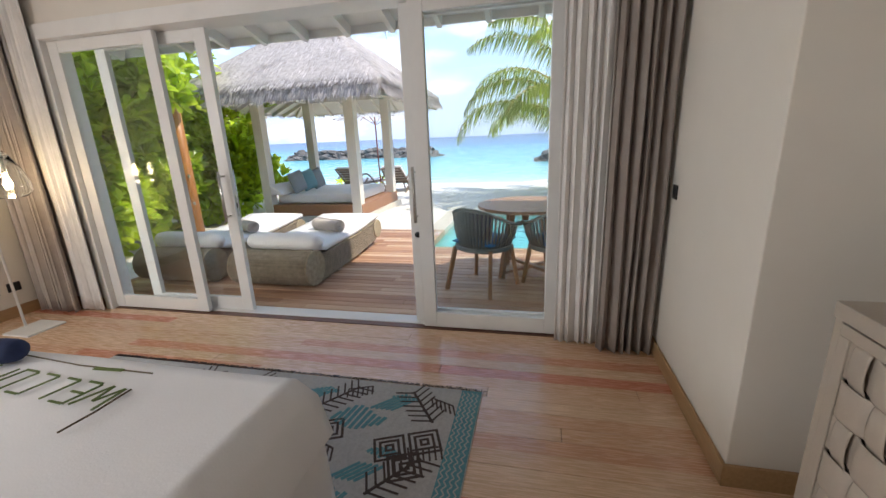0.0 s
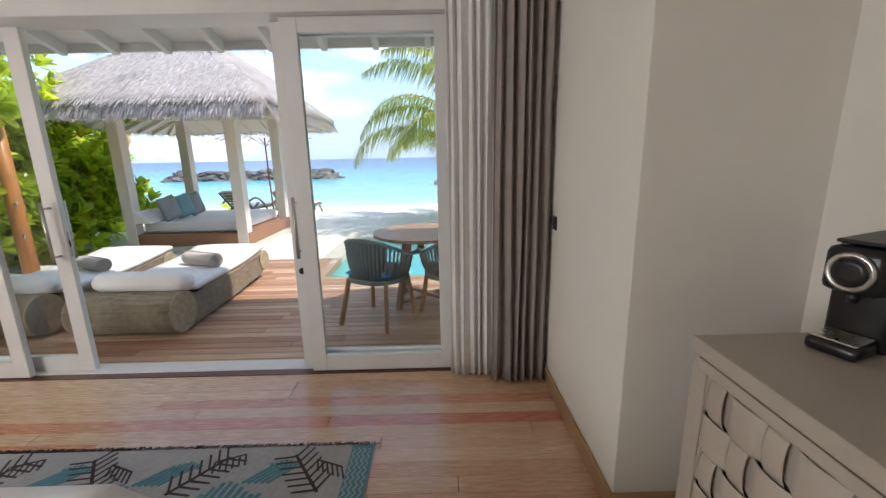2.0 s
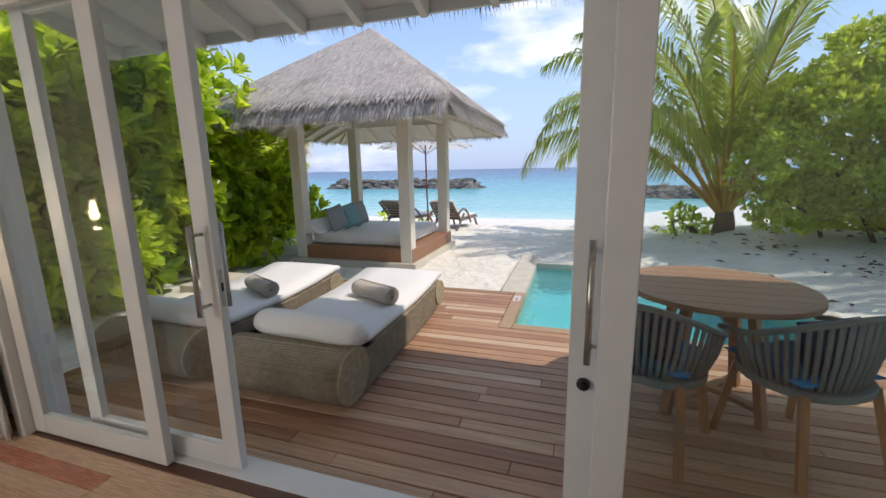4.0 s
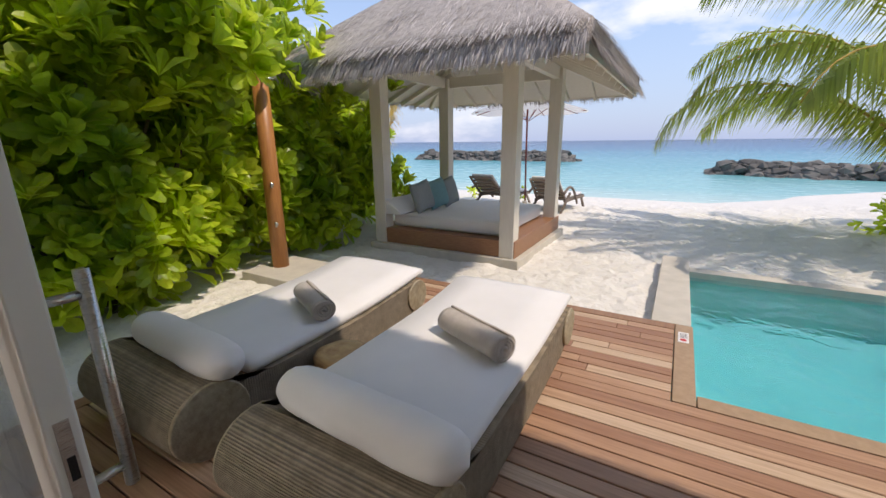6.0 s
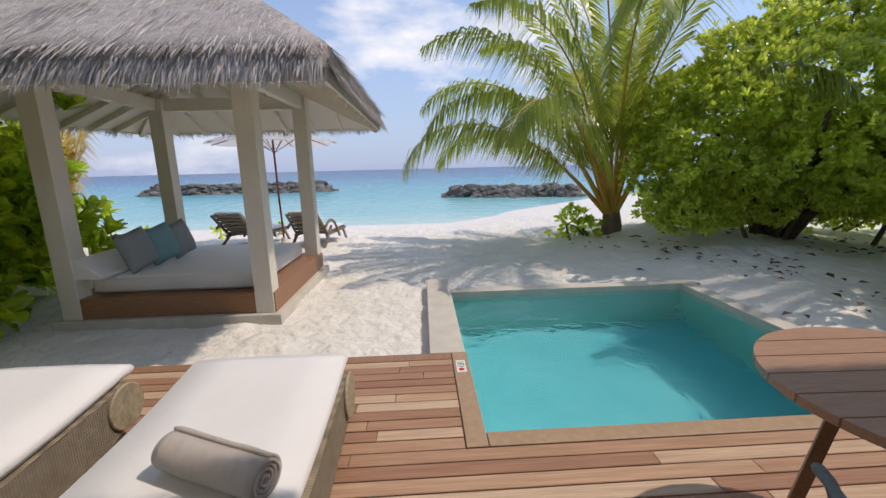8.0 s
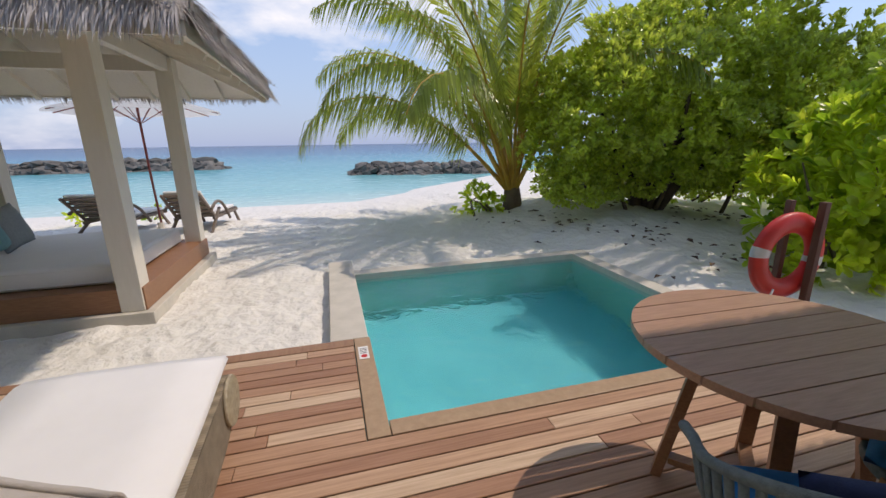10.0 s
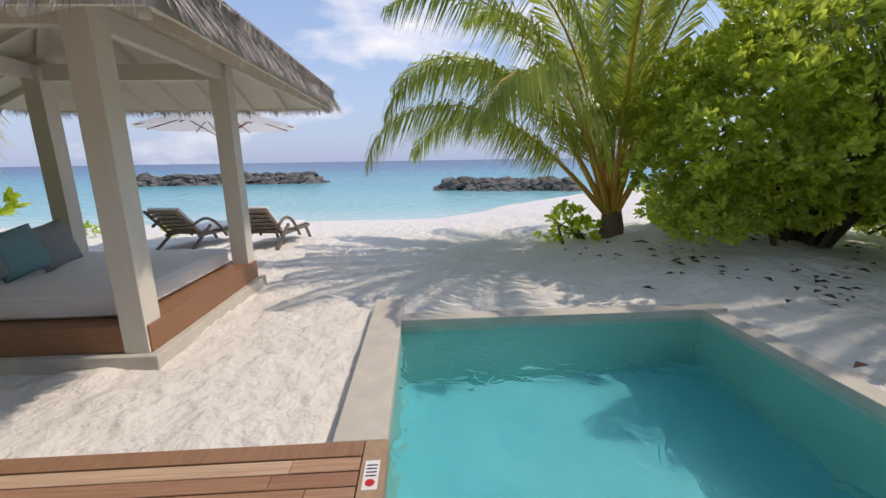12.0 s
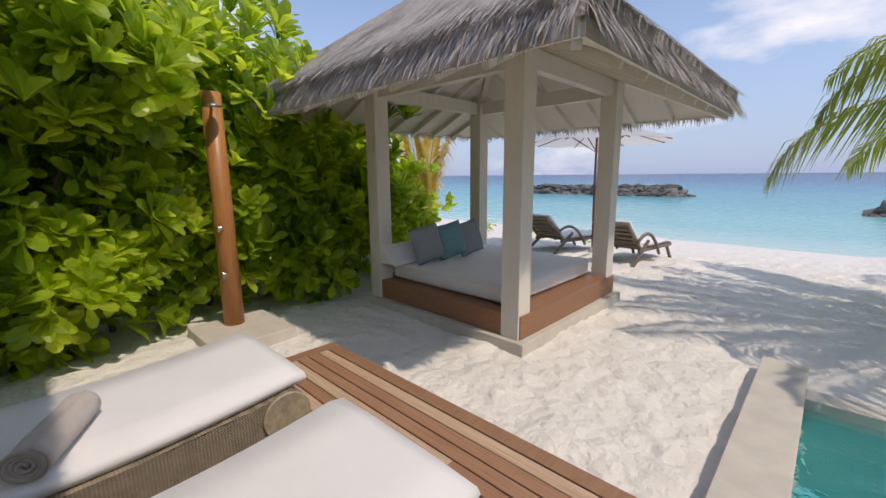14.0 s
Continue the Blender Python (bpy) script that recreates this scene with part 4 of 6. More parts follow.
part("cord", tube([(-0.15, -0.06, -0.25), (-0.2, -0.08, -0.32), (-0.13, -0.09, -0.42), (-0.05, -0.07, -0.5)], 0.008, 6), M_WHITE, lr, "white rope", True)

# stump stool between the loungers
M_STUMP = mat("rough_log_wood", (0.46, 0.29, 0.13), (0.24, 0.13, 0.055), rough=0.7, scale=9, stretch=(1, 1, 0.5), bump=0.7, bscale=40)
st_ = thing("stump_stool", (-3.53, 4.74, DZ), "knotty pale log stump side table between the loungers", "side table")


def stump_ring(z, r, seed=2.0):
    out = []
    for k in range(30):
        a = 2 * math.pi * k / 30
        q = r * 0.93 * (1 + 0.22 * noise.noise((math.cos(a) * 1.3 + seed, math.sin(a) * 1.3, z * 1.5)) + 0.06 * noise.noise((math.cos(a) * 5, math.sin(a) * 5, z * 4)))
        out.append((q * math.cos(a), q * math.sin(a), z))
    return out


bm = bmesh.new()
rg_ = [[bm.verts.new(p) for p in stump_ring(z, r)] for z, r in ((0, 0.15), (0.06, 0.155), (0.13, 0.15), (0.2, 0.155), (0.25, 0.165), (0.272, 0.16))]
for a, b in zip(rg_, rg_[1:]):
    for i in range(30):
        bm.faces.new((a[i], a[(i + 1) % 30], b[(i + 1) % 30], b[i]))
bm.faces.new(rg_[0][::-1]), bm.faces.new(rg_[-1])
part("log", bm, M_STUMP, st_, smooth=True)
bm = bmesh.new()
rg_ = [[bm.verts.new(p) for p in stump_ring(z, r)] for z, r in ((0.2721, 0.150), (0.279, 0.146), (0.281, 0.10), (0.276, 0.09), (0.281, 0.08), (0.281, 0.04), (0.277, 0.03), (0.28, 0.02))]
for a, b in zip(rg_, rg_[1:]):
    for i in range(30):
        bm.faces.new((a[i], a[(i + 1) % 30], b[(i + 1) % 30], b[i]))
bm.faces.new(rg_[-1])
part("end_grain_top", bm, mat("log_end_grain", (0.60, 0.42, 0.20), (0.36, 0.21, 0.085), rough=0.6, scale=14, bump=0.5, bscale=50), st_, "pale ringed end grain", True)

# ---- planting ----
hedge_l = [
    ("tall green sea lettuce shrub beside the deck", (-6.9, 4.9, -0.1), 2500, [(-7.0, 4.6, 1.7, 1.2, 1.2, 1.7), (-7.4, 5.4, 2.5, 1.1, 1.0, 1.4), (-6.5, 4.3, 0.7, 0.6, 0.8, 0.8), (-6.45, 5.0, 0.55, 0.55, 0.6, 0.65), (-6.5, 5.0, 1.6, 0.6, 0.8, 0.9), (-6.25, 5.3, 2.45, 0.6, 0.55, 0.55), (-5.85, 5.7, 2.35, 0.42, 0.38, 0.38)]),
    ("tall green sea lettuce shrub behind the shower", (-7.5, 6.6, -0.1), 1900, [(-7.5, 6.6, 1.8, 1.1, 1.1, 1.9), (-7.1, 6.3, 0.8, 0.7, 0.8, 0.9), (-8.2, 7.4, 2.0, 1.1, 1.1, 1.6), (-6.95, 7.1, 1.2, 0.7, 0.7, 1.0)]),
    ("green sea lettuce shrub beside the gazebo", (-7.4, 8.2, -0.1), 1400, [(-7.3, 8.3, 1.0, 0.9, 1.0, 1.15), (-6.75, 7.5, 0.5, 0.55, 0.55, 0.6), (-7.9, 9.0, 1.0, 1.0, 1.0, 1.1)]),
    ("low green sea lettuce shrub by the beach", (-9.2, 10.8, -0.1), 420, [(-9.1, 10.6, 0.7, 1.0, 1.0, 0.95), (-9.9, 11.6, 0.4, 0.8, 0.9, 0.75)]),
    ("green sea lettuce shrub at the corner of the house", (-7.2, 2.8, -0.1), 750, [(-7.2, 2.9, 1.6, 1.2, 1.2, 1.7), (-8.5, 3.8, 2.2, 1.3, 1.3, 1.7)]),
]
for i, (lab, base, count, bl) in enumerate(hedge_l):
    shrub("shrub", bl, base, int(count * 0.62), 13, 0.275, M_LEAF, lab, "shrub", seed=20 + i, rough=0.6, depth=0.34, up=0.85, spread=(20, 88))
tree = shrub("tree", [(2.3, 10.0, 1.7, 1.0, 1.1, 0.95), (3.5, 10.2, 2.5, 1.6, 1.5, 1.25), (4.9, 10.4, 3.0, 1.6, 1.5, 1.3), (6.3, 10.6, 2.2, 1.5, 1.3, 1.2), (4.0, 9.3, 1.6, 1.5, 0.9, 0.75), (1.95, 9.7, 0.75, 0.5, 0.5, 0.55), (5.4, 9.3, 1.4, 1.2, 0.9, 0.8), (5.3, 8.9, 2.3, 1.1, 0.9, 0.8), (6.8, 9.2, 1.7, 1.3, 1.1, 0.9), (3.0, 9.9, 0.95, 0.8, 0.6, 0.5), (5.0, 10.1, 0.95, 1.0, 0.7, 0.5)],
             (3.85, 10.3, 0.1), 11000, 9, 0.12, M_LEAF2, "broad leafy green tree with dense low crown", "tree", seed=41, stems=6, zmin=0.45, stem_r=0.04, rough=0.35)
for pts in (((0, 0, -0.2), (0.1, -0.1, 0.5), (0.5, -0.2, 1.3), (0.8, 0, 2.4)), ((-0.1, 0.05, -0.2), (-0.25, 0, 0.5), (-0.8, -0.1, 1.2), (-1.3, -0.2, 1.9)), ((0.05, 0.1, -0.2), (0.15, 0.2, 0.7), (0.0, 0.2, 1.6), (-0.3, 0.1, 2.6)), ((0.1, -0.05, -0.2), (0.5, -0.3, 0.6), (1.2, -0.5, 1.2), (1.8, -0.4, 2.0))):
    part("trunk", tube(pts, [0.13, 0.10, 0.07, 0.03], 9), mat("dark_tree_bark", (0.10, 0.075, 0.055), (0.05, 0.038, 0.028), rough=0.9, scale=8, bump=0.7, bscale=30), tree, smooth=True)
shrub("shrub", [(3.5, 6.7, 0.7, 0.85, 0.8, 0.95), (4.5, 6.7, 1.1, 1.1, 1.0, 1.1), (4.7, 7.4, 0.5, 0.6, 0.6, 0.6), (5.6, 7.6, 1.1, 1.1, 1.0, 1.1)], (3.9, 6.9, -0.1), 1300, 10, 0.21, M_LEAF, "lush green sea lettuce shrub beside the life ring", "shrub", seed=43)
# added shrub covering sand that should lie in shade behind the tree
shrub("shrub", [(3.4, 12.0, 0.5, 0.9, 0.6, 0.55), (4.9, 12.0, 0.6, 1.0, 0.6, 0.7), (6.4, 11.7, 0.6, 1.0, 0.7, 0.7), (7.8, 10.8, 0.7, 1.0, 0.8, 0.8)], (5.5, 11.7, 0.1), 1500, 9, 0.14, M_LEAF2, "green undergrowth added behind the broad tree to cover bright sand", "shrub", seed=47, zmin=0.05)
shrub("shrub", [(1.0, 11.5, 0.25, 0.42, 0.4, 0.28)], (1.0, 11.5, 0.1), 40, 8, 0.17, M_LEAF, "low green beach plant at the palm's foot", "shrub", seed=44, stems=3, zmin=0.05)


def palm(at, fronds, label, seed, scale=1.0, trunk=0.5):
    t = thing("palm_tree", at, label, "palm tree")
    rng = random.Random(seed)
    part("trunk", tube([(0, 0, -0.2), (0.03, 0, 0.1), (0.0, 0.02, trunk)], [0.18 * scale, 0.16 * scale, 0.12 * scale], 14), M_BARK, t, "fibrous dark palm base", True)
    for az, el, ln, droop in fronds:
        az, el = radians(az), radians(el)
        ln *= scale
        pts = []
        n = 16
        p = Vector((0.07 * math.cos(az), 0.07 * math.sin(az), trunk * 0.6))
        e = el
        for k in range(n + 1):
            pts.append(p.copy())
            e -= radians(droop) / n * 2.4 * (k / n) ** 1.4
            p = p + Vector((math.cos(az) * math.cos(e), math.sin(az) * math.cos(e), math.sin(e))) * ln / n
        fr_ = part("frond", tube(pts, [(0.02 * max(0.0, 1 - 3 * k / n) + 0.024) * scale * (1 - 0.85 * k / n) + 0.003 for k in range(n + 1)], 6), M_PALMY, t, "arching palm frond", True)
        V, F = [], []
        side = Vector((-math.sin(az), math.cos(az), 0))
        m = 125
        for k in range(m):
            f = 0.22 + 0.78 * k / (m - 1)
            i = min(int(f * n), n - 1)
            p = pts[i].lerp(pts[i + 1], f * n - i)
            d = (pts[i + 1] - pts[i]).normalized()
            up = side.cross(d)
            for sg in (-1, 1):
                ll = scale * 0.72 * (math.sin(math.pi * min(1, 0.12 + 0.86 * f)) ** 0.6) * rng.uniform(0.85, 1.1)
                w = (d * 0.8 + side * sg * 0.75 + up * rng.uniform(-0.15, 0.25)).normalized()
                q1 = p + w * ll * 0.5
                q2 = p + w * ll * 0.95 + Vector((0, 0, -0.62 * ll - rng.uniform(0, 0.25) * ll))
                th = up.cross(w).normalized() * 0.016 * scale
                o = len(V)
                V += [tuple(p), tuple(q1 + th), tuple(q1 - th), tuple(q2)]
                F += [(o, o + 1, o + 2), (o + 2, o + 1, o + 3)]
        part("leaf_blade", (V, F), M_PALM, fr_)
    return t


PF = [(178, 47, 4.3, 125), (198, 56, 4.2, 122), (163, 62, 4.4, 112), (150, 48, 4.0, 116), (222, 55, 3.8, 122), (186, 70, 4.6, 105), (210, 72, 4.5, 100), (250, 70, 4.3, 108), (132, 75, 4.7, 92), (92, 70, 4.5, 104),
      (60, 66, 4.3, 112), (30, 68, 4.4, 108), (0, 62, 4.3, 118), (332, 68, 4.3, 108), (300, 62, 3.8, 118), (276, 74, 4.4, 92), (190, 81, 4.9, 66), (104, 83, 5.0, 54), (24, 82, 4.9, 58), (282, 84, 4.8, 50), (236, 78, 4.6, 76)]
palm((1.60, 11.4, 0.16), PF, "green coconut palm with arching fronds on the beach", 5, 1.15)
for k, (x, y) in enumerate(((-8.6, 13.2), (-7.4, 14.6), (-6.1, 15.2), (-9.4, 14.8))):
    z = float(sand_z(np.array(x), np.array(y)))
    shrub("beach_seedling", [(x, y, z + 0.12, 0.16, 0.16, 0.16)], (x, y, z), 9, 6, 0.16, M_LEAF, "small bright green seedling in the sand", "plant", seed=60 + k, stems=2, zmin=z + 0.02, stem_r=0.01)
palm((-9.2, 12.0, -0.2), [(a, e, 2.9, 25) for a, e in ((0, 86), (60, 81), (120, 80), (200, 83), (300, 76))], "young yellowing palm by the shore", 6, 1.0, 0.3)
M_PALMDRY = leafmat("yellowed_palm_leaflet", (0.42, 0.32, 0.05), (0.66, 0.52, 0.10), 0.4)
for ob in bpy.data.objects:
    if ob.name.startswith("leaf_blade") and "young" in ob.parent.parent.get("label", ""):
        ob.data.materials[0] = M_PALMDRY

# palm trunk standing far behind the shrubs
palm((6.7, 8.5, -0.1), [(a, 48 + 12 * (i % 3), 3.2, 62) for i, a in enumerate(range(0, 360, 20))], "tall grey-trunked coconut palm behind the shrubs", 8, 1.0, 6.3)

# ---- gazebo furnishing ----
wd = thing("wedge_pillow", (-5.52, 8.42, 0.388), "white wedge headrest on the daybed", "pillow", rz=90)
bm = bmesh.new()
pr = [(-0.17, 0), (0.17, 0), (0.17, 0.03), (-0.10, 0.22), (-0.17, 0.20)]
A = [bm.verts.new((-0.52, y, z)) for y, z in pr]
B = [bm.verts.new((0.52, y, z)) for y, z in pr]
for i in range(5):
    bm.faces.new((A[i], A[(i + 1) % 5], B[(i + 1) % 5], B[i]))
bm.faces.new(A[::-1]), bm.faces.new(B)
part("cover", bm, M_FABRIC, wd, bevel=0.02, smooth=True)
wd.matrix_basis = pose(-5.52, 8.42, 0.388, 0, 0, -90)
for x, y, rz, m, lab in ((-5.20, 8.30, 84, M_GREYB, "slate grey scatter cushion leaning on the daybed"), (-5.18, 8.68, 78, M_TEAL, "teal scatter cushion leaning on the daybed"), (-5.15, 9.02, 86, M_GREYB, "slate grey scatter cushion leaning on the daybed")):
    cu = thing("scatter_cushion", (x, y, 0.39), lab, "cushion", "cushions on the daybed")
    cu.matrix_basis = pose(x, y, 0.39, 0, 0, rz) @ pose(0, 0, 0, 76, 0, 0) @ pose(0, 0.235, -0.06, 0, 0, 9)
    part("cover", pillow(0.44, 0.44, 0.15, power=0.6), m, cu, smooth=True)

# parasol and beach chairs
um = thing("parasol", (-5.25, 13.0, -0.24), "white canvas parasol on a red-brown pole", "parasol")
M_PARA = leafmat("parasol_canvas", (0.76, 0.75, 0.73), (0.80, 0.79, 0.77), 0.65)
for nd in M_PARA.node_tree.nodes:
    if nd.type == "HUE_SAT":
        nd.inputs["Hue"].default_value, nd.inputs["Value"].default_value = 0.5, 1.1
    if nd.type == "MIX_RGB":
        nd.inputs[0].default_value = 0.0
        nd.inputs[1].default_value = (0.8, 0.79, 0.77, 1)
M_REDWOOD = mat("red_brown_pole", (0.25, 0.05, 0.035), (0.18, 0.035, 0.025), rough=0.45, scale=6, stretch=(8, 8, 1))
part("pole", tube([(0.02, 0, 0), (-0.01, 0, 1.2), (-0.02, 0, 2.66)], 0.022, 12), M_REDWOOD, um, smooth=True)
for k in range(8):
    a0, a1 = radians(45 * k), radians(45 * k + 45)
    bm = bmesh.new()
    rows = []
    for j in range(5):
        f = j / 4
        r = 0.03 + 1.32 * f
        z = 2.68 - 0.38 * f ** 1.1
        rows.append([bm.verts.new((r * math.cos(a), r * math.sin(a), z - 0.03 * f * math.sin((a - a0) / (a1 - a0) * math.pi))) for a in np.linspace(a0, a1, 5)])
    for a, b in zip(rows, rows[1:]):
        for i in range(4):
            bm.faces.new((a[i], a[i + 1], b[i + 1], b[i]))
    cp = part("canopy_panel", bm, M_PARA, um)
    so = cp.modifiers.new("thick", "SOLIDIFY")
    so.thickness = 0.004
    part("rib", tube([(0.03 * math.cos(a0), 0.03 * math.sin(a0), 2.63), (1.33 * math.cos(a0), 1.33 * math.sin(a0), 2.27)], 0.01, 6), M_REDWOOD, um, smooth=True)
    part("strut", tube([(0.03 * math.cos(a0), 0.03 * math.sin(a0), 2.1), (0.6 * math.cos(a0), 0.6 * math.sin(a0), 2.45)], 0.008, 6), M_REDWOOD, um, smooth=True)
part("base", lathe([(0.25, 0), (0.25, 0.05), (0.06, 0.09), (0.05, 0.2)], 20), M_PLINTH, um, "grey concrete base")

M_OLDTEAK = mat("weathered_teak", (0.22, 0.17, 0.135), (0.15, 0.115, 0.09), rough=0.7, scale=6, stretch=(6, 6, 6), bump=0.1)


def beach_chair(at, rz):
    t = thing("beach_chair", at, "weathered brown beach lounger with curved arms on the sand", "beach chair", "beach chairs under the parasol", rz=rz)
    w = 0.34
    for s in (-1, 1):
        part("side_rail", beam((s * w, -0.1, 0.30), (s * w, 1.25, 0.28), 0.045, 0.05), M_OLDTEAK, t)
        part("back_rail", beam((s * w, 0.0, 0.30), (s * w * 0.9, -0.52, 0.80), 0.04, 0.04), M_OLDTEAK, t)
        part("rear_leg", beam((s * w, 0.25, 0.45), (s * (w + 0.02), -0.42, 0.0), 0.045, 0.04), M_OLDTEAK, t)
        part("front_leg", beam((s * w, 1.05, 0.3), (s * (w + 0.02), 1.25, 0.0), 0.045, 0.04), M_OLDTEAK, t)
        arc = [(s * (w + 0.06), -0.30 + 0.9 * k / 12, 0.42 + 0.20 * math.sin(math.pi * (0.12 + 0.88 * k / 12)) - 0.24 * (k / 12) ** 3) for k in range(13)]
        part("arm", tube(arc, 0.028, 8), M_OLDTEAK, t, smooth=True)
    for k in range(9):
        y = 0.02 + k * 0.145
        part("seat_slat", box(-w, w, y, y + 0.09, 0.305, 0.325), M_OLDTEAK, t)
    for k in range(6):
        f = (k + 0.4) / 6
        p = Vector((0, -0.52 * f, 0.32 + 0.50 * f))
        b = part("back_slat", box(-w * 0.95, w * 0.95, -0.035, 0.035, 0, 0.018), M_OLDTEAK, t)
        b.matrix_basis = pose(p.x, p.y, p.z, -44, 0, 0)
    part("cushion", box(-0.31, 0.31, 0.0, 1.2, 0.328, 0.39), M_FABRIC, t, "pale seat cushion", True, 0.02)
    c = part("back_cushion", box(-0.31, 0.31, 0.0, 0.66, 0, 0.06), M_FABRIC, t, "pale back cushion", True, 0.02)
    c.matrix_basis = pose(0, -0.0, 0.36, 136, 0, 0) @ pose(0, 0, -0.07)
    return t


bc = beach_chair((-4.45, 12.5, -0.21), -6)
copy_thing(bc, pose(-6.0, 12.7, -0.22, 0, 0, -12))

# breakwaters
def rocks(name, line, width, height, count, size, label, seed):
    rng = np.random.default_rng(seed)
    t = thing(name, (line[0][0], line[0][1], -0.9), label, "breakwater")
    o = np.array((line[0][0], line[0][1], -0.9))
    ph = (1 + 5 ** 0.5) / 2
    iv = np.array([(-1, ph, 0), (1, ph, 0), (-1, -ph, 0), (1, -ph, 0), (0, -1, ph), (0, 1, ph), (0, -1, -ph), (0, 1, -ph), (ph, 0, -1), (ph, 0, 1), (-ph, 0, -1), (-ph, 0, 1)]) / 1.9
    ifc = [(0, 11, 5), (0, 5, 1), (0, 1, 7), (0, 7, 10), (0, 10, 11), (1, 5, 9), (5, 11, 4), (11, 10, 2), (10, 7, 6), (7, 1, 8), (3, 9, 4), (3, 4, 2), (3, 2, 6), (3, 6, 8), (3, 8, 9), (4, 9, 5), (2, 4, 11), (6, 2, 10), (8, 6, 7), (9, 8, 1)]
    V, F = [], []
    a, b = np.array(line[0]), np.array(line[1])
    for k in range(count):
        f = rng.uniform(0, 1)
        across = rng.normal() * 0.45
        hh = height * max(0.05, 1 - abs(across) * 1.1) * min(1, f * 14 + 0.15, (1 - f) * 14 + 0.15) * rng.uniform(0.55, 1.1)
        n = np.array((-(b - a)[1], (b - a)[0])) / np.linalg.norm(b - a)
        p = np.array((*(a + (b - a) * f + n * across * width), -0.9 + hh - 0.25 * size)) - o
        s = size * rng.uniform(0.5, 1.15) * np.array((rng.uniform(0.9, 1.6), rng.uniform(0.8, 1.2), rng.uniform(0.5, 0.8)))
        q = rng.uniform(0, 6.28)
        r = np.array(((math.cos(q), -math.sin(q), 0), (math.sin(q), math.cos(q), 0), (0, 0, 1)))
        vv = (iv * rng.uniform(0.75, 1.2, (12, 1)) * s) @ r.T + p
        i0 = len(V)
        V += vv.tolist()
        F += [tuple(i + i0 for i in tri) for tri in ifc]
    ob = part("rubble", (V, F), M_ROCK, t)
    ob["kind"] = "stuff"
    return t


rocks("breakwater", ((-32.5, 50.0), (-12.2, 50.0)), 1.5, 1.15, 800, 0.55, "dark rock breakwater out in the lagoon", 3)
rocks("breakwater", ((-0.2, 36.0), (9.5, 33.0)), 1.3, 0.9, 520, 0.46, "dark rock breakwater at the end of the beach", 4)

# ---- the house's eave over the deck ----
eave = tagged(thing("house_roof", (0, 0, 0), "white boarded eave with rafters under a thatched roof", "roof"), kind="structure")
EX0, EX1, EY = -5.3, 3.2, 4.84
def eave_z(y):
    return 2.93 - (y - 3.47) * 0.29
bm = bmesh.new()
v = [bm.verts.new(p) for p in ((EX0, 3.40, eave_z(3.4)), (EX1, 3.40, eave_z(3.4)), (EX1, EY, eave_z(EY)), (EX0, EY, eave_z(EY)), (EX0, 3.40, eave_z(3.4) + 0.03), (EX1, 3.40, eave_z(3.4) + 0.03), (EX1, EY, eave_z(EY) + 0.03), (EX0, EY, eave_z(EY) + 0.03))]
for f in ((0, 1, 2, 3), (7, 6, 5, 4), (0, 4, 5, 1), (1, 5, 6, 2), (2, 6, 7, 3), (3, 7, 4, 0)):
    bm.faces.new([v[i] for i in f])
part("soffit", bm, M_WHITE, eave)
for k in range(18):
    x = EX0 + 0.2 + k * 0.48
    part("rafter", beam((x, 3.45, eave_z(3.45) - 0.055), (x, EY - 0.01, eave_z(EY) - 0.055), 0.05, 0.11), M_WHITE, eave)
part("fascia", box(EX0, EX1, EY, EY + 0.03, eave_z(EY) - 0.075, eave_z(EY) + 0.12), M_WHITE, eave, bevel=0.003)
bm = bmesh.new()
pr = [(EY + 0.06, eave_z(EY) + 0.02), (EY + 0.08, eave_z(EY) + 0.26), (0.0, 5.6), (-4.6, 2.7), (-4.6, 2.95), (0.0, 5.3)]
A = [bm.verts.new((EX0 - 0.2 + (3.4 if z > 5 else 0), y, z)) for y, z in pr]
B = [bm.verts.new((EX1 + 0.2 - (3.4 if z > 5 else 0), y, z)) for y, z in pr]
for i in range(6):
    bm.faces.new((A[i], A[(i + 1) % 6], B[(i + 1) % 6], B[i]))
bmesh.ops.triangulate(bm, faces=[bm.faces.new(A[::-1]), bm.faces.new(B)])
th = part("thatch", bm, M_THATCH, eave, "weathered grey thatch")
rng = np.random.default_rng(12)
V, F = [], []
for _ in range(6500):
    x = rng.uniform(EX0 - 0.2, EX1 + 0.2)
    p = np.array((x, EY + 0.03 + rng.uniform(0, 0.06), eave_z(EY) + rng.uniform(0.03, 0.28)))
    d = np.array((rng.normal() * 0.1, 0.35, -0.62)) * rng.uniform(0.14, 0.30) * (0.85 + 0.4 * noise.noise((x * 3, 1, 5)))
    s = np.array((rng.uniform(0.003, 0.008), 0, 0))
    o = len(V)
    V += [(p - s).tolist(), (p + s).tolist(), (p + d).tolist()]
    F.append((o, o + 1, o + 2))
part("straw", (V, F), M_STRAW, th)["kind"] = "stuff"
setting("gable_wall", box(-5.15, -5.0, -3.15, 3.47, -0.3, 2.9), M_WALL, "plain outer wall of the house")
setting("outer_wall", box(1.3, 3.2, 3.27, 3.47, -0.3, 2.9), M_WALL, "plain outer wall of the house beside the deck")

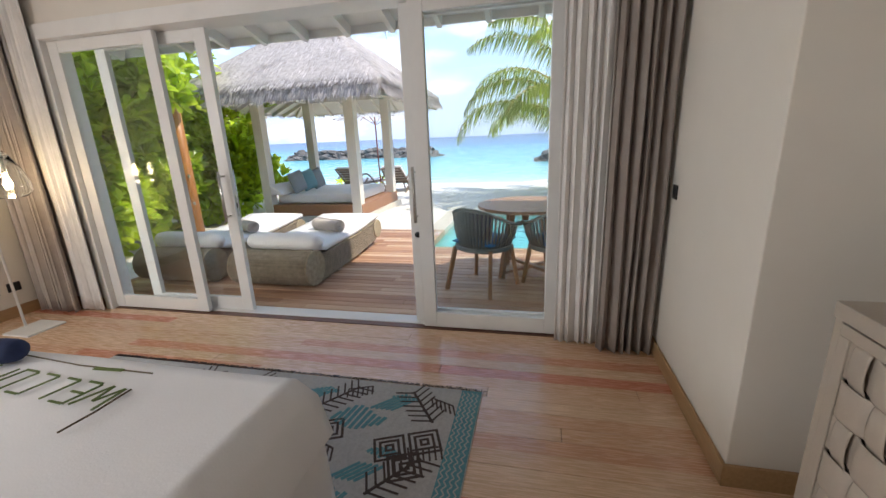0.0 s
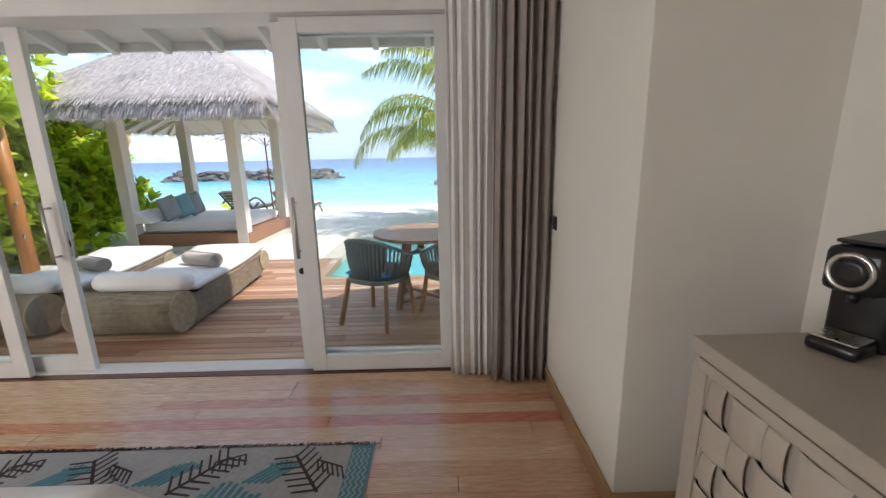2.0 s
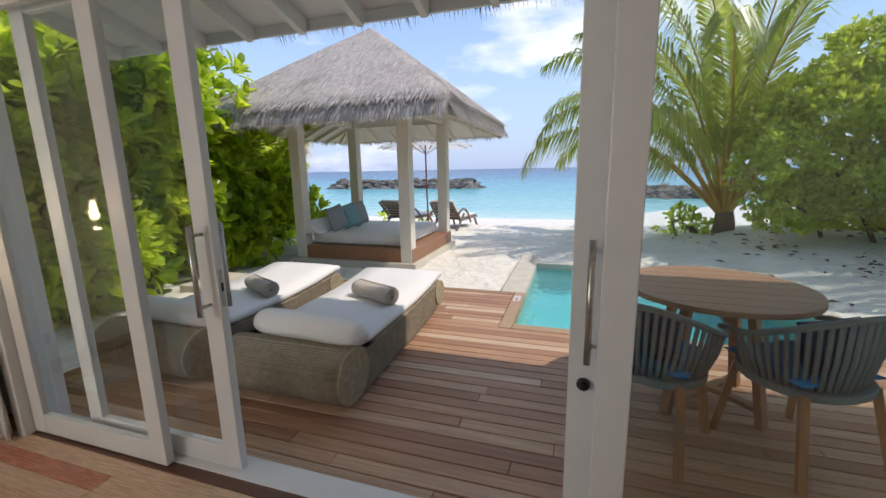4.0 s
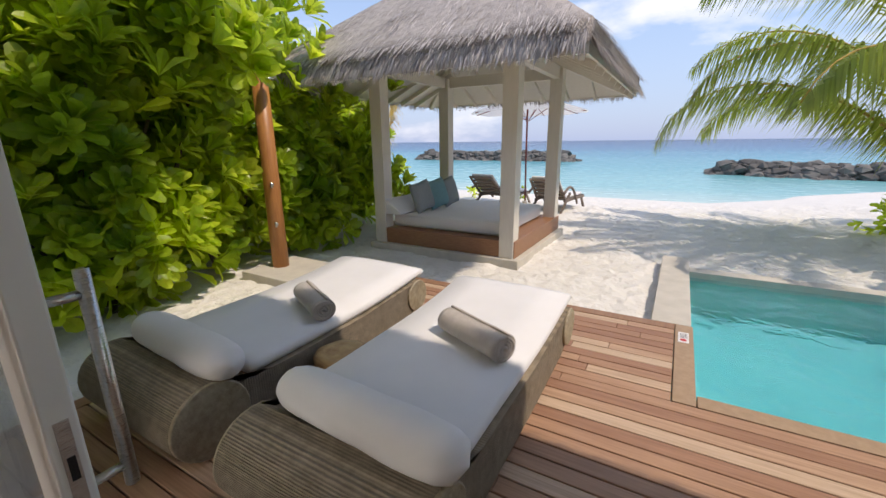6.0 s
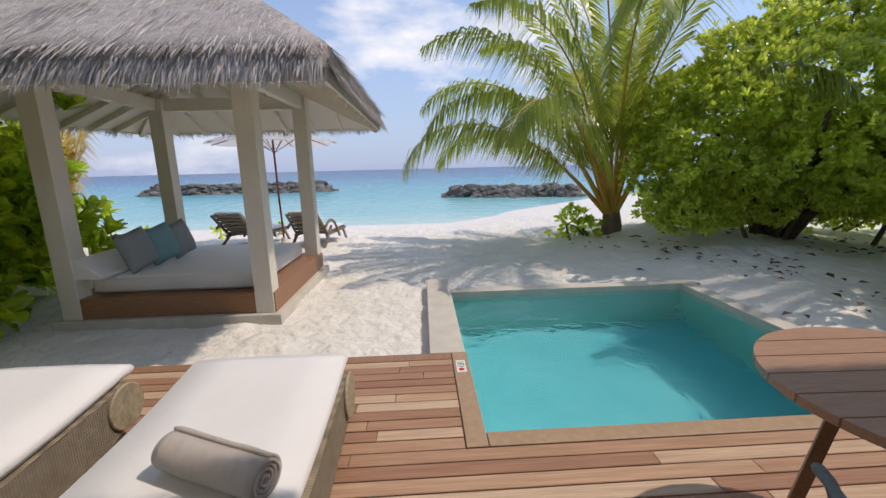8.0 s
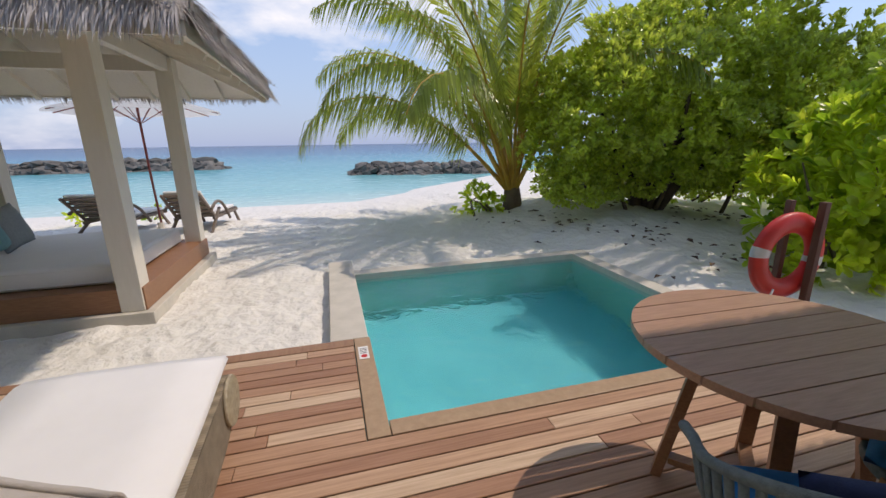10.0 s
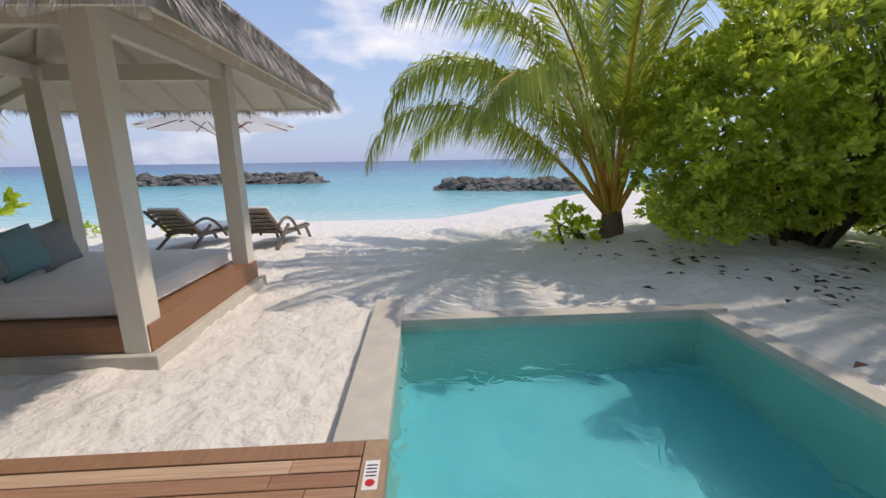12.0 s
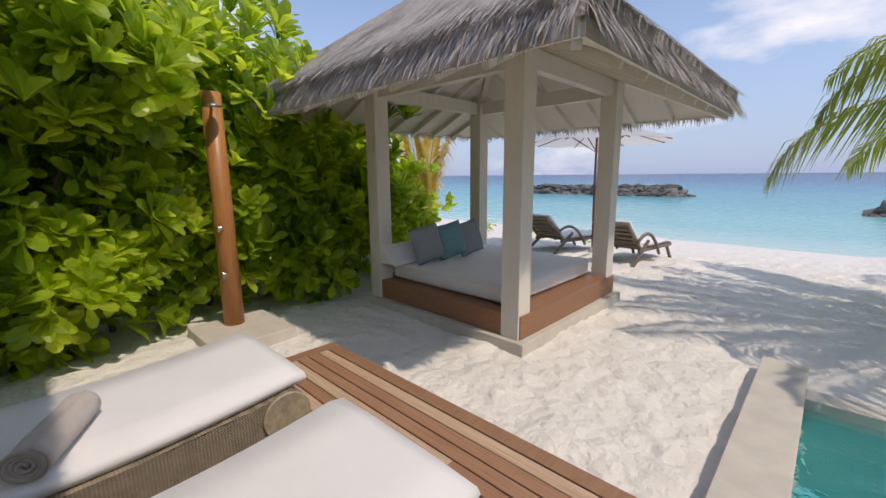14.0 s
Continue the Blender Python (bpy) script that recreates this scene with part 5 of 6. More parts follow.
# ---- room furniture ----
sb = thing("sideboard", (0, 0, 0), "taupe lacquered sideboard with woven strap doors", "sideboard")
SY0, SY1, SX = 0.42, 1.774, 0.486
part("top", box(SX - 0.006, 1.082, SY0, SY1, 0.895, 0.94), M_TAUPE, sb, bevel=0.003)
part("side_panel", box(SX, 1.082, SY1 - 0.03, SY1 - 0.002, 0.0, 0.894), M_TAUPE, sb, bevel=0.002)
part("side_panel", box(SX, 1.082, SY0 + 0.002, SY0 + 0.03, 0.0, 0.894), M_TAUPE, sb, bevel=0.002)
part("plinth", box(SX + 0.02, 1.06, SY0 + 0.03, SY1 - 0.03, 0.0, 0.05), M_TAUPE, sb)
part("back_panel", box(1.06, 1.075, SY0 + 0.03, SY1 - 0.03, 0.05, 0.894), M_TAUPE, sb)
M_SLIT = mat("dark_backing", (0.06, 0.05, 0.042), rough=0.8)


def weave_door(y0, y1, hy):
    d = part("door", box(SX + 0.012, SX + 0.02, y0 + 0.03, y1 - 0.03, 0.08, 0.86), M_SLIT, sb, "woven taupe strap door")
    for b in ((y0, y1, 0.055, 0.085), (y0, y1, 0.855, 0.888), (y0, y0 + 0.035, 0.085, 0.855), (y1 - 0.035, y1, 0.085, 0.855)):
        part("door_frame", box(SX - 0.002, SX + 0.022, *b), M_TAUPE, d, bevel=0.002)
    a0, a1, b0, b1 = y0 + 0.035, y1 - 0.035, 0.085, 0.855
    nv, nh = 6, 7
    pv_, ph_ = (a1 - a0) / nv, (b1 - b0) / nh
    def strap(fixed0, fixed1, lo, hi, n, phase, vertical):
        bm = bmesh.new()
        rows = []
        m = n * 8
        for k in range(m + 1):
            u = k / m
            c = math.cos(math.pi * (u * n - 0.5 + phase))
            off = 0.0095 * (1 if c > 0 else -1) * abs(c) ** 0.55
            for_row = []
            for v_, e in ((fixed0, 0.002), (fixed0 + 0.006, 0), (fixed1 - 0.006, 0), (fixed1, 0.002)):
                q = lo + (hi - lo) * u
                for_row.append(bm.verts.new((SX + 0.004 - off + e, q, v_) if not vertical else (SX + 0.004 - off + e, v_, q)))
            rows.append(for_row)
        for a, b in zip(rows, rows[1:]):
            for i in range(3):
                bm.faces.new((a[i], a[i + 1], b[i + 1], b[i]))
        ob = part("strap", bm, M_STRAP, d, smooth=True)
        so = ob.modifiers.new("thick", "SOLIDIFY")
        so.thickness, so.offset = 0.0025, 0
    for r in range(nh):
        strap(b0 + r * ph_ + 0.002, b0 + (r + 1) * ph_ - 0.002, a0, a1, nv, r % 2, False)
    for c in range(nv):
        strap(a0 + c * pv_ + 0.019, a0 + (c + 1) * pv_ - 0.019, b0, b1, nh, (c + 1) % 2, True)
    hd = part("handle", tube([(SX - 0.035, hy, 0.61), (SX - 0.035, hy, 0.79)], 0.006, 10), M_STEEL, d, "brushed steel bar handle", True)
    return d


weave_door(1.103, 1.742, 1.125)
weave_door(0.452, 1.097, 1.077)
for hy in (1.125, 1.077):
    for z in (0.64, 0.76):
        part("handle_post", tube([(SX - 0.035, hy, z), (SX + 0.002, hy, z)], 0.005, 8), M_STEEL, sb, smooth=True)

# things on the sideboard
TZ = 0.9405
cm = thing("coffee_machine", (0.775, 1.655, TZ), "black capsule coffee machine with silver dial", "coffee machine", rz=-68)
part("body", box(-0.065, 0.065, 0.06, 0.31, 0.0, 0.275), M_BLACK, cm, bevel=0.014, smooth=True)
part("head", box(-0.062, 0.062, -0.01, 0.08, 0.155, 0.272), M_BLACK, cm, bevel=0.02, smooth=True)
part("drip_tray", box(-0.055, 0.055, -0.045, 0.06, 0.0, 0.035), M_BLACK, cm, bevel=0.012, smooth=True)
part("drip_grid", box(-0.048, 0.048, -0.036, 0.055, 0.036, 0.041), M_STEEL, cm, "steel drip grid", bevel=0.002)
dl = part("dial", lathe([(0.046, 0), (0.05, 0.004), (0.047, 0.012), (0.038, 0.012), (0.037, 0.008)], 30), M_STEEL, cm, "silver ringed dial", True)
dl.matrix_basis = pose(0, -0.012, 0.212, 90, 0, 0)
part("button_face", lathe([(0.036, 0), (0.036, 0.010), (0.02, 0.011)], 24), M_BLACK, dl, smooth=True)
part("spout", tube([(0, 0.02, 0.155), (0, 0.02, 0.13)], [0.014, 0.010], 12), M_BLACK, cm, smooth=True)
part("lever", box(-0.05, 0.05, 0.01, 0.24, 0.277, 0.287), M_DARKMETAL, cm, "dark metal lever", bevel=0.004)
part("water_tank", box(-0.05, 0.05, 0.312, 0.345, 0.03, 0.24), M_BLACK, cm, bevel=0.01)

kt = thing("kettle", (0.955, 1.455, TZ), "brushed steel kettle with black handle and base", "kettle", rz=-68)
part("base", lathe([(0.085, 0), (0.09, 0.01), (0.09, 0.03), (0.08, 0.036)], 32), M_BLACK, kt, "black power base", True)
part("jug", lathe([(0.082, 0.037), (0.084, 0.06), (0.076, 0.13), (0.064, 0.215), (0.062, 0.235), (0.056, 0.236)], 36), M_STEEL, kt, "brushed steel jug", True)
part("lid", lathe([(0.058, 0.237), (0.054, 0.252), (0.02, 0.262), (0.012, 0.27), (0.0, 0.272)], 28), M_BLACK, kt, "black lid", True)
part("band", lathe([(0.0845, 0.04), (0.0855, 0.05), (0.0845, 0.06)], 36), M_BLACK, kt, smooth=True)
part("handle", tube([(0.05, 0, 0.25), (0.085, 0, 0.262), (0.108, 0, 0.235), (0.112, 0, 0.15), (0.105, 0, 0.075), (0.083, 0, 0.055)], [0.014, 0.017, 0.018, 0.017, 0.015, 0.012], 12), M_BLACK, kt, "black handle", True)
part("spout", tube([(-0.05, 0, 0.2), (-0.078, 0, 0.232)], [0.022, 0.012], 12), M_STEEL, kt, smooth=True)

sg = thing("sugar_bowl", (1.015, 1.345, TZ), "small clear glass bowl with a lid", "bowl")
gb = part("bowl", lathe([(0.035, 0), (0.05, 0.02), (0.052, 0.05), (0.046, 0.062), (0.043, 0.062), (0.047, 0.048), (0.045, 0.022), (0.03, 0.006)], 28), M_GLASS, sg, smooth=True)
part("sachet", box(-0.03, 0.03, -0.02, 0.02, 0.008, 0.045), M_FABRIC, sg, "white sugar sachets", bevel=0.006)
part("lid", lathe([(0.05, 0.064), (0.05, 0.068), (0.012, 0.078), (0.012, 0.088)], 24), M_GLASS, sg, smooth=True)

M_BOXN = mat("navy_leatherette", (0.014, 0.018, 0.035), (0.009, 0.012, 0.024), rough=0.5, scale=30, bump=0.15, bscale=300)
M_LIDIN = mat("black_lid_lining", (0.01, 0.011, 0.013), rough=0.6)
def open_box(at, w, d, h, lid, label, name):
    """A tray box with its lid standing open; w runs along y, the front faces -x."""
    t = thing(name, at, label, "box")
    part("base", box(0, d, -w / 2, w / 2, 0, 0.006), M_BOXN, t)
    part("front", box(0, 0.006, -w / 2, w / 2, 0.006, h), M_BOXN, t)
    part("back", box(d - 0.006, d, -w / 2, w / 2, 0.006, h), M_BOXN, t)
    part("side", box(0.006, d - 0.006, -w / 2, -w / 2 + 0.006, 0.006, h), M_BOXN, t)
    part("side", box(0.006, d - 0.006, w / 2 - 0.006, w / 2, 0.006, h), M_BOXN, t)
    l_ = part("lid", box(-0.008, 0.008, -w / 2, w / 2, 0, lid), M_LIDIN, t, "open dark lid", bevel=0.002)
    l_.matrix_basis = pose(d, 0, h, 0, 7, 0)
    return t


cb = open_box((0.945, 1.22, TZ), 0.165, 0.12, 0.062, 0.13, "navy box of coffee capsules with its lid open", "capsule_box")
part("trim", box(-0.0015, -0.0002, -0.082, 0.082, 0.0, 0.004), M_FABRIC, cb)
for b in ((-0.035, 0.035, 0.017, 0.019), (-0.035, 0.035, 0.043, 0.045), (-0.037, -0.035, 0.017, 0.045), (0.035, 0.037, 0.017, 0.045)):
    part("label_border", box(-0.0012, -0.0002, *b), M_SILVER, cb, "thin silver label border")
part("label_line", box(-0.0012, -0.0002, -0.024, 0.024, 0.029, 0.033), M_SILVER, cb)
M_CAPF, M_CAPR = mat("capsule_foil", (0.72, 0.70, 0.66), rough=0.35), mat("capsule_red", (0.6, 0.02, 0.02), rough=0.4)
for x, y, z, a in ((0.03, 0.055, 0.062, -50), (0.075, 0.045, 0.07, -35), (0.05, -0.005, 0.066, -40), (0.03, -0.045, 0.064, -48), (0.085, -0.055, 0.074, -45)):
    c = part("capsule", lathe([(0.014, -0.03), (0.020, -0.004), (0.025, 0.0), (0.025, 0.002), (0.022, 0.003)], 22), M_CAPF, cb, "silver coffee capsule", True)
    c.matrix_basis = pose(x, y, z, 0, a, 0)
    part("capsule_print", box(-0.003, 0.014, -0.015, 0.015, 0.0032, 0.004), M_CAPR, c, "red print")

tb = open_box((0.945, 1.03, TZ), 0.195, 0.122, 0.055, 0.20, "navy tea box with coloured tea bags and open lid", "tea_box")
part("clasp", box(-0.003, -0.0002, -0.012, 0.012, 0.03, 0.04), M_STEEL, tb, "steel clasp", bevel=0.001)
for x, y, w, c, lab in ((0.045, 0.055, 0.06, (0.05, 0.06, 0.055), "dark tea bag"), (0.095, 0.05, 0.055, (0.55, 0.16, 0.02), "orange tea bag"), (0.04, -0.05, 0.07, (0.5, 0.01, 0.03), "red tea bag"), (0.10, -0.045, 0.06, (0.12, 0.30, 0.03), "green tea bag")):
    b = part("tea_bag", box(-0.035, 0.035, -w / 2, w / 2, 0, 0.008), mat("tea_paper_" + lab.split()[0], c, rough=0.5, scale=20), tb, lab, bevel=0.002)
    b.matrix_basis = pose(x, y, 0.048, 6, -22, 8)
    part("tea_label", box(-0.015, 0.01, -0.012, 0.012, 0.0082, 0.009), M_SILVER, b)
tr = thing("tray", (0.955, 0.80, TZ), "beige tray holding an upturned glass", "tray")
M_BEIGE = mat("beige_leatherette", (0.45, 0.37, 0.24), rough=0.55, scale=20)
part("base", box(0, 0.13, -0.11, 0.11, 0, 0.008), M_BEIGE, tr, bevel=0.002)
for b in ((0, 0.008, -0.11, 0.11), (0.122, 0.13, -0.11, 0.11), (0.008, 0.122, -0.11, -0.102), (0.008, 0.122, 0.102, 0.11)):
    part("rim", box(*b, 0.008, 0.045), M_BEIGE, tr, bevel=0.002)
gl = tagged(part("drinking_glass", lathe([(0.036, 0), (0.037, 0.002), (0.030, 0.095), (0.026, 0.097), (0.034, 0.006)], 24), M_GLASS, None, "", True), "clear upturned drinking glass on the tray", "glass")
gl.matrix_basis = pose(1.02, 0.86, TZ + 0.009)

sk = thing("wall_switch", (0.4495, 3.06, 1.055), "black square light switch plate on the wall", "switch")
part("plate", box(-0.008, 0, -0.035, 0.035, -0.04, 0.04), M_BLACK, sk, bevel=0.003)
part("rocker", box(-0.0115, -0.0085, -0.022, 0.022, -0.026, 0.026), M_DARKMETAL, sk, bevel=0.002)
for y in (2.86, 3.02):
    so_ = thing("wall_socket", (-4.8495, y, 0.27), "grey square wall socket above the skirting", "socket", "wall sockets")
    part("plate", box(0, 0.008, -0.05, 0.05, -0.04, 0.04), M_DARKMETAL, so_, bevel=0.003)
    part("insert", box(0.0085, 0.0105, -0.025, 0.025, -0.02, 0.02), M_BLACK, so_)

# floor lamp with a glass shade
fl = thing("floor_lamp", (-4.36, 2.80, 0.0), "white floor lamp with teardrop glass shade, lit", "floor lamp")
part("base", box(-0.14, 0.14, -0.14, 0.14, 0, 0.016), M_WHITE, fl, "white square base plate", bevel=0.004)
part("stem", tube([(-0.1, 0, 0.016), (-0.1, 0, 1.45), (-0.06, 0, 1.56), (0.06, 0, 1.60), (0.2, 0, 1.56), (0.22, 0, 1.46)], 0.010, 10), M_WHITE, fl, smooth=True)
shd = part("shade", lathe([(0.025, 0.24), (0.05, 0.2), (0.10, 0.10), (0.128, 0.0), (0.125, -0.06), (0.09, -0.10), (0.086, -0.098), (0.12, -0.058), (0.123, 0.0), (0.096, 0.098), (0.046, 0.198)], 30, at=(0.22, 0, 1.2)), M_GLASS, fl, "clear teardrop glass shade", True)
shd.visible_shadow = False
M_BULB = bpy.data.materials.new("warm_filament_bulb")
M_BULB.use_nodes = True
M_BULB.node_tree.nodes["Principled BSDF"].inputs["Emission Color"].default_value = (1.0, 0.72, 0.4, 1)
M_BULB.node_tree.nodes["Principled BSDF"].inputs["Emission Strength"].default_value = 25.0
part("bulb", lathe([(0.012, 0.06), (0.014, 0.03), (0.028, -0.02), (0.02, -0.055), (0.0, -0.06)], 16, at=(0.22, 0, 1.22)), M_BULB, fl, "warm glowing bulb", True)
part("bulb_holder", tube([(0.22, 0, 1.46), (0.22, 0, 1.28)], 0.014, 10), M_STEEL, fl, smooth=True)

# bed
bd = thing("bed", (-2.03, 0.63, 0.02), "large bed with white linen and valance", "bed")
part("base", box(-0.93, 0.93, -1.0, 1.0, -0.02, 0.30), M_LINEN, bd)
part("mattress", box(-0.96, 0.96, -1.03, 1.03, 0.305, 0.54), M_LINEN, bd, bevel=0.05, smooth=True)


def skirt():
    bm = bmesh.new()
    path = [(-0.985, -1.0), (-0.985, 1.055), (0.985, 1.055), (0.985, -1.0)]
    pts = []
    for (x0, y0), (x1, y1) in zip(path, path[1:]):
        n = 60
        for k in range(n):
            f = k / n
            nx_, ny_ = (y0 - y1), (x1 - x0)
            ln = math.hypot(nx_, ny_)
            wv = 0.012 * math.sin(f * 46) * (0.6 + 0.4 * math.sin(f * 17))
            pts.append((x0 + (x1 - x0) * f + nx_ / ln * wv, y0 + (y1 - y0) * f + ny_ / ln * wv))
    a = [bm.verts.new((x, y, -0.01)) for x, y in pts]
    b = [bm.verts.new((x * 0.985, y * 0.985, 0.42)) for x, y in pts]
    for i in range(len(a) - 1):
        bm.faces.new((a[i], a[i + 1], b[i + 1], b[i]))
    return bm


part("valance", skirt(), M_LINEN, bd, "gathered white valance", True)
bm = bmesh.new()
n = 46
vs = []
for j in range(n + 1):
    row = []
    for i in range(n + 1):
        u, v_ = 2 * i / n - 1, 2 * j / n - 1
        x, y = u * 1.02, v_ * 1.09
        ex, ey = max(0, abs(x) - 0.93) / 0.09, max(0, abs(y) - 1.0) / 0.09
        drop = 0.27 * min(1, max(ex, ey)) ** 1.6
        px_ = math.copysign(min(abs(x), 0.93 + 0.07 * min(1, ex) ** 0.6), x)
        py_ = math.copysign(min(abs(y), 1.0 + 0.07 * min(1, ey) ** 0.6), y)
        z = 0.612 - drop + 0.006 * noise.noise((x * 2.5, y * 2.5, 1)) + 0.012 * noise.noise((x * 1.2, y * 1.1, 5))
        row.append(bm.verts.new((px_, py_, z)))
    vs.append(row)
for j in range(n):
    for i in range(n):
        bm.faces.new((vs[j][i], vs[j][i + 1], vs[j + 1][i + 1], vs[j + 1][i]))
part("duvet", bm, M_LINEN, bd, "smooth white duvet", True)
nb = bolster((-2.38, 1.52, 0.635), 0.34, 0.055, M_NAVY, "bolster_cushion", "small navy bolster cushion on the bed", "cushion", rz=12)

# greeting laid out in leaf strips on the duvet
M_STRIP = mat("green_leaf_strip", (0.10, 0.16, 0.03), (0.06, 0.10, 0.02), rough=0.6, scale=20)
gr = thing("leaf_greeting", (-1.60, 1.46, 0.642), "WELCOME spelled in green leaf strips on the bed", "decoration", rz=176)
LET = {"W": [(0, 1, .25, 0), (.25, 0, .5, .7), (.5, .7, .75, 0), (.75, 0, 1, 1)], "E": [(0, 0, 0, 1), (0, 1, .8, 1), (0, .5, .7, .5), (0, 0, .8, 0)], "L": [(0, 0, 0, 1), (0, 0, .8, 0)],
       "C": [(0, 0, 0, 1), (0, 1, .8, 1), (0, 0, .8, 0)], "O": [(0, 0, 0, 1), (.9, 0, .9, 1), (0, 1, .9, 1), (0, 0, .9, 0)], "M": [(0, 0, 0, 1), (0, 1, .5, .4), (.5, .4, 1, 1), (1, 1, 1, 0)]}
cx = 0.0
for ch_ in "WELCOME":
    w = 0.10 if ch_ in "WM" else 0.075
    bm = bmesh.new()
    for k, (x0, y0, x1, y1) in enumerate(LET[ch_]):
        beam((cx + x0 * w + y0 * 0.02, y0 * 0.11, 0.0012 * k), (cx + x1 * w + y1 * 0.02, y1 * 0.11, 0.0012 * k), 0.009, 0.003, bm)
    part("letter_" + ch_.lower(), bm, M_STRIP, gr, "leaf-strip letter " + ch_)
    cx += w + 0.032
M_TWIG = mat("brown_twig", (0.10, 0.07, 0.03), (0.06, 0.04, 0.02), rough=0.7)
part("twig", tube([(0.02, -0.09, 0.003), (0.35, -0.065, 0.006), (0.75, -0.075, 0.003)], 0.003, 6), M_TWIG, gr)
part("twig", tube([(0.0, 0.0, 0.003), (-0.01, 0.12, 0.005), (0.0, 0.21, 0.003)], 0.003, 6), M_TWIG, gr)
part("leaf", beam((0.14, -0.075, 0.008), (0.26, -0.06, 0.008), 0.016, 0.003), M_STRIP, gr)

# rug
M_RUG = mat("woven_rug_white", (0.50, 0.51, 0.52), (0.40, 0.41, 0.42), rough=0.95, scale=60, bump=0.6, bscale=240)
M_RUGT = mat("woven_rug_teal", (0.13, 0.34, 0.40), (0.09, 0.26, 0.32), rough=0.95, scale=60, bump=0.6, bscale=240)
M_RUGB = mat("woven_rug_umber", (0.085, 0.062, 0.058), (0.05, 0.038, 0.036), rough=0.95, scale=60, bump=0.6, bscale=240)
RX0, RX1, RY0, RY1 = -3.2, -0.585, 0.95, 2.535
rg = thing("rug", (0, 0, 0), "flat-woven rug with teal birds and umber squares, fringed edge", "rug")
part("field", box(RX0, RX1, RY0, RY1, 0.0, 0.009), M_RUG, rg, bevel=0.002)
part("border", box(RX1 - 0.115, RX1 - 0.004, RY0 + 0.003, RY1 - 0.004, 0.0091, 0.0102), M_RUGT, rg, "teal zigzag border")
bm = bmesh.new()
for c in range(4):
    x = RX1 - 0.10 + c * 0.025
    y = RY0 + 0.02
    s = 1
    while y < RY1 - 0.03:
        beam((x - 0.008 * s, y, 0.0106), (x + 0.008 * s, y + 0.022, 0.0106), 0.006, 0.0012, bm)
        y += 0.022
        s = -s
part("border_zigzag", bm, M_RUG, rg)
def sq(bm, cx, cy, r, a, t):
    q = Matrix.Rotation(a, 3, "Z")
    for k in range(4):
        w = Matrix.Rotation(k * math.pi / 2, 3, "Z")
        p0, p1 = q @ (w @ Vector((-r, -r + t / 2, 0))), q @ (w @ Vector((r - t, -r + t / 2, 0)))
        beam((cx + p0.x, cy + p0.y, 0.0102), (cx + p1.x, cy + p1.y, 0.0102), t, 0.0016, bm)
def grow(bm, cx, cy, f=1.45):
    for v in bm.verts:
        v.co.x, v.co.y = cx + (v.co.x - cx) * f, cy + (v.co.y - cy) * f
    return bm
for col in range(4):
    for row in range(3):
        cx, cy = RX1 - 0.345 - col * 0.5, RY1 - 0.355 - row * 0.47
        if cy < RY0 + 0.34:
            continue
        # three nested squares set corner to corner
        for k, (ox, oy) in enumerate(((-0.02, -0.10), (0.085, -0.055), (0.05, -0.165))):
            bm = bmesh.new()
            for r in (0.052, 0.034, 0.016):
                sq(bm, cx + ox, cy + oy, r, 0.4, 0.009)
            part("square_motif", grow(bm, cx, cy), M_RUGB, rg)["kind"] = "stuff"
        # a branching motif
        bm = bmesh.new()
        a0 = 0.9 if (row + col) % 2 else 2.2
        d = Vector((math.cos(a0), math.sin(a0)))
        e = Vector((-d.y, d.x))
        c0 = Vector((cx + 0.03, cy + 0.12))
        beam((*(c0 - d * 0.10), 0.0102), (*(c0 + d * 0.10), 0.0102), 0.010, 0.0016, bm)
        for k in range(7):
            p = c0 + d * (-0.09 + 0.03 * k)
            for s in (-1, 1):
                q_ = p + e * s * 0.065 + d * 0.035
                beam((*p, 0.0106), (*q_, 0.0106), 0.007, 0.0016, bm)
        part("branch_motif", grow(bm, cx, cy), M_RUGB, rg)["kind"] = "stuff"
        # a plain bird shape: body, wing and tail strokes
        bm = bmesh.new()
        c1 = Vector((cx - 0.18, cy + 0.02))
        for k in range(9):
            f = k / 8
            p = c1 + Vector((-0.10 + 0.022 * k, 0.01 * math.sin(f * 6)))
            h = 0.022 + 0.05 * math.sin(math.pi * min(1, f * 1.1)) * (1 - 0.5 * f)
            beam((p.x, p.y - h, 0.0102), (p.x + 0.02, p.y + h, 0.0102), 0.014, 0.0016, bm)
        for k in range(5):
            p = c1 + Vector((0.02 + 0.02 * k, 0.06))
            beam((p.x, p.y, 0.0102), (p.x + 0.07, p.y + 0.07, 0.0102), 0.011, 0.0016, bm)
        part("bird_motif", grow(bm, cx, cy), M_RUGT, rg)["kind"] = "stuff"
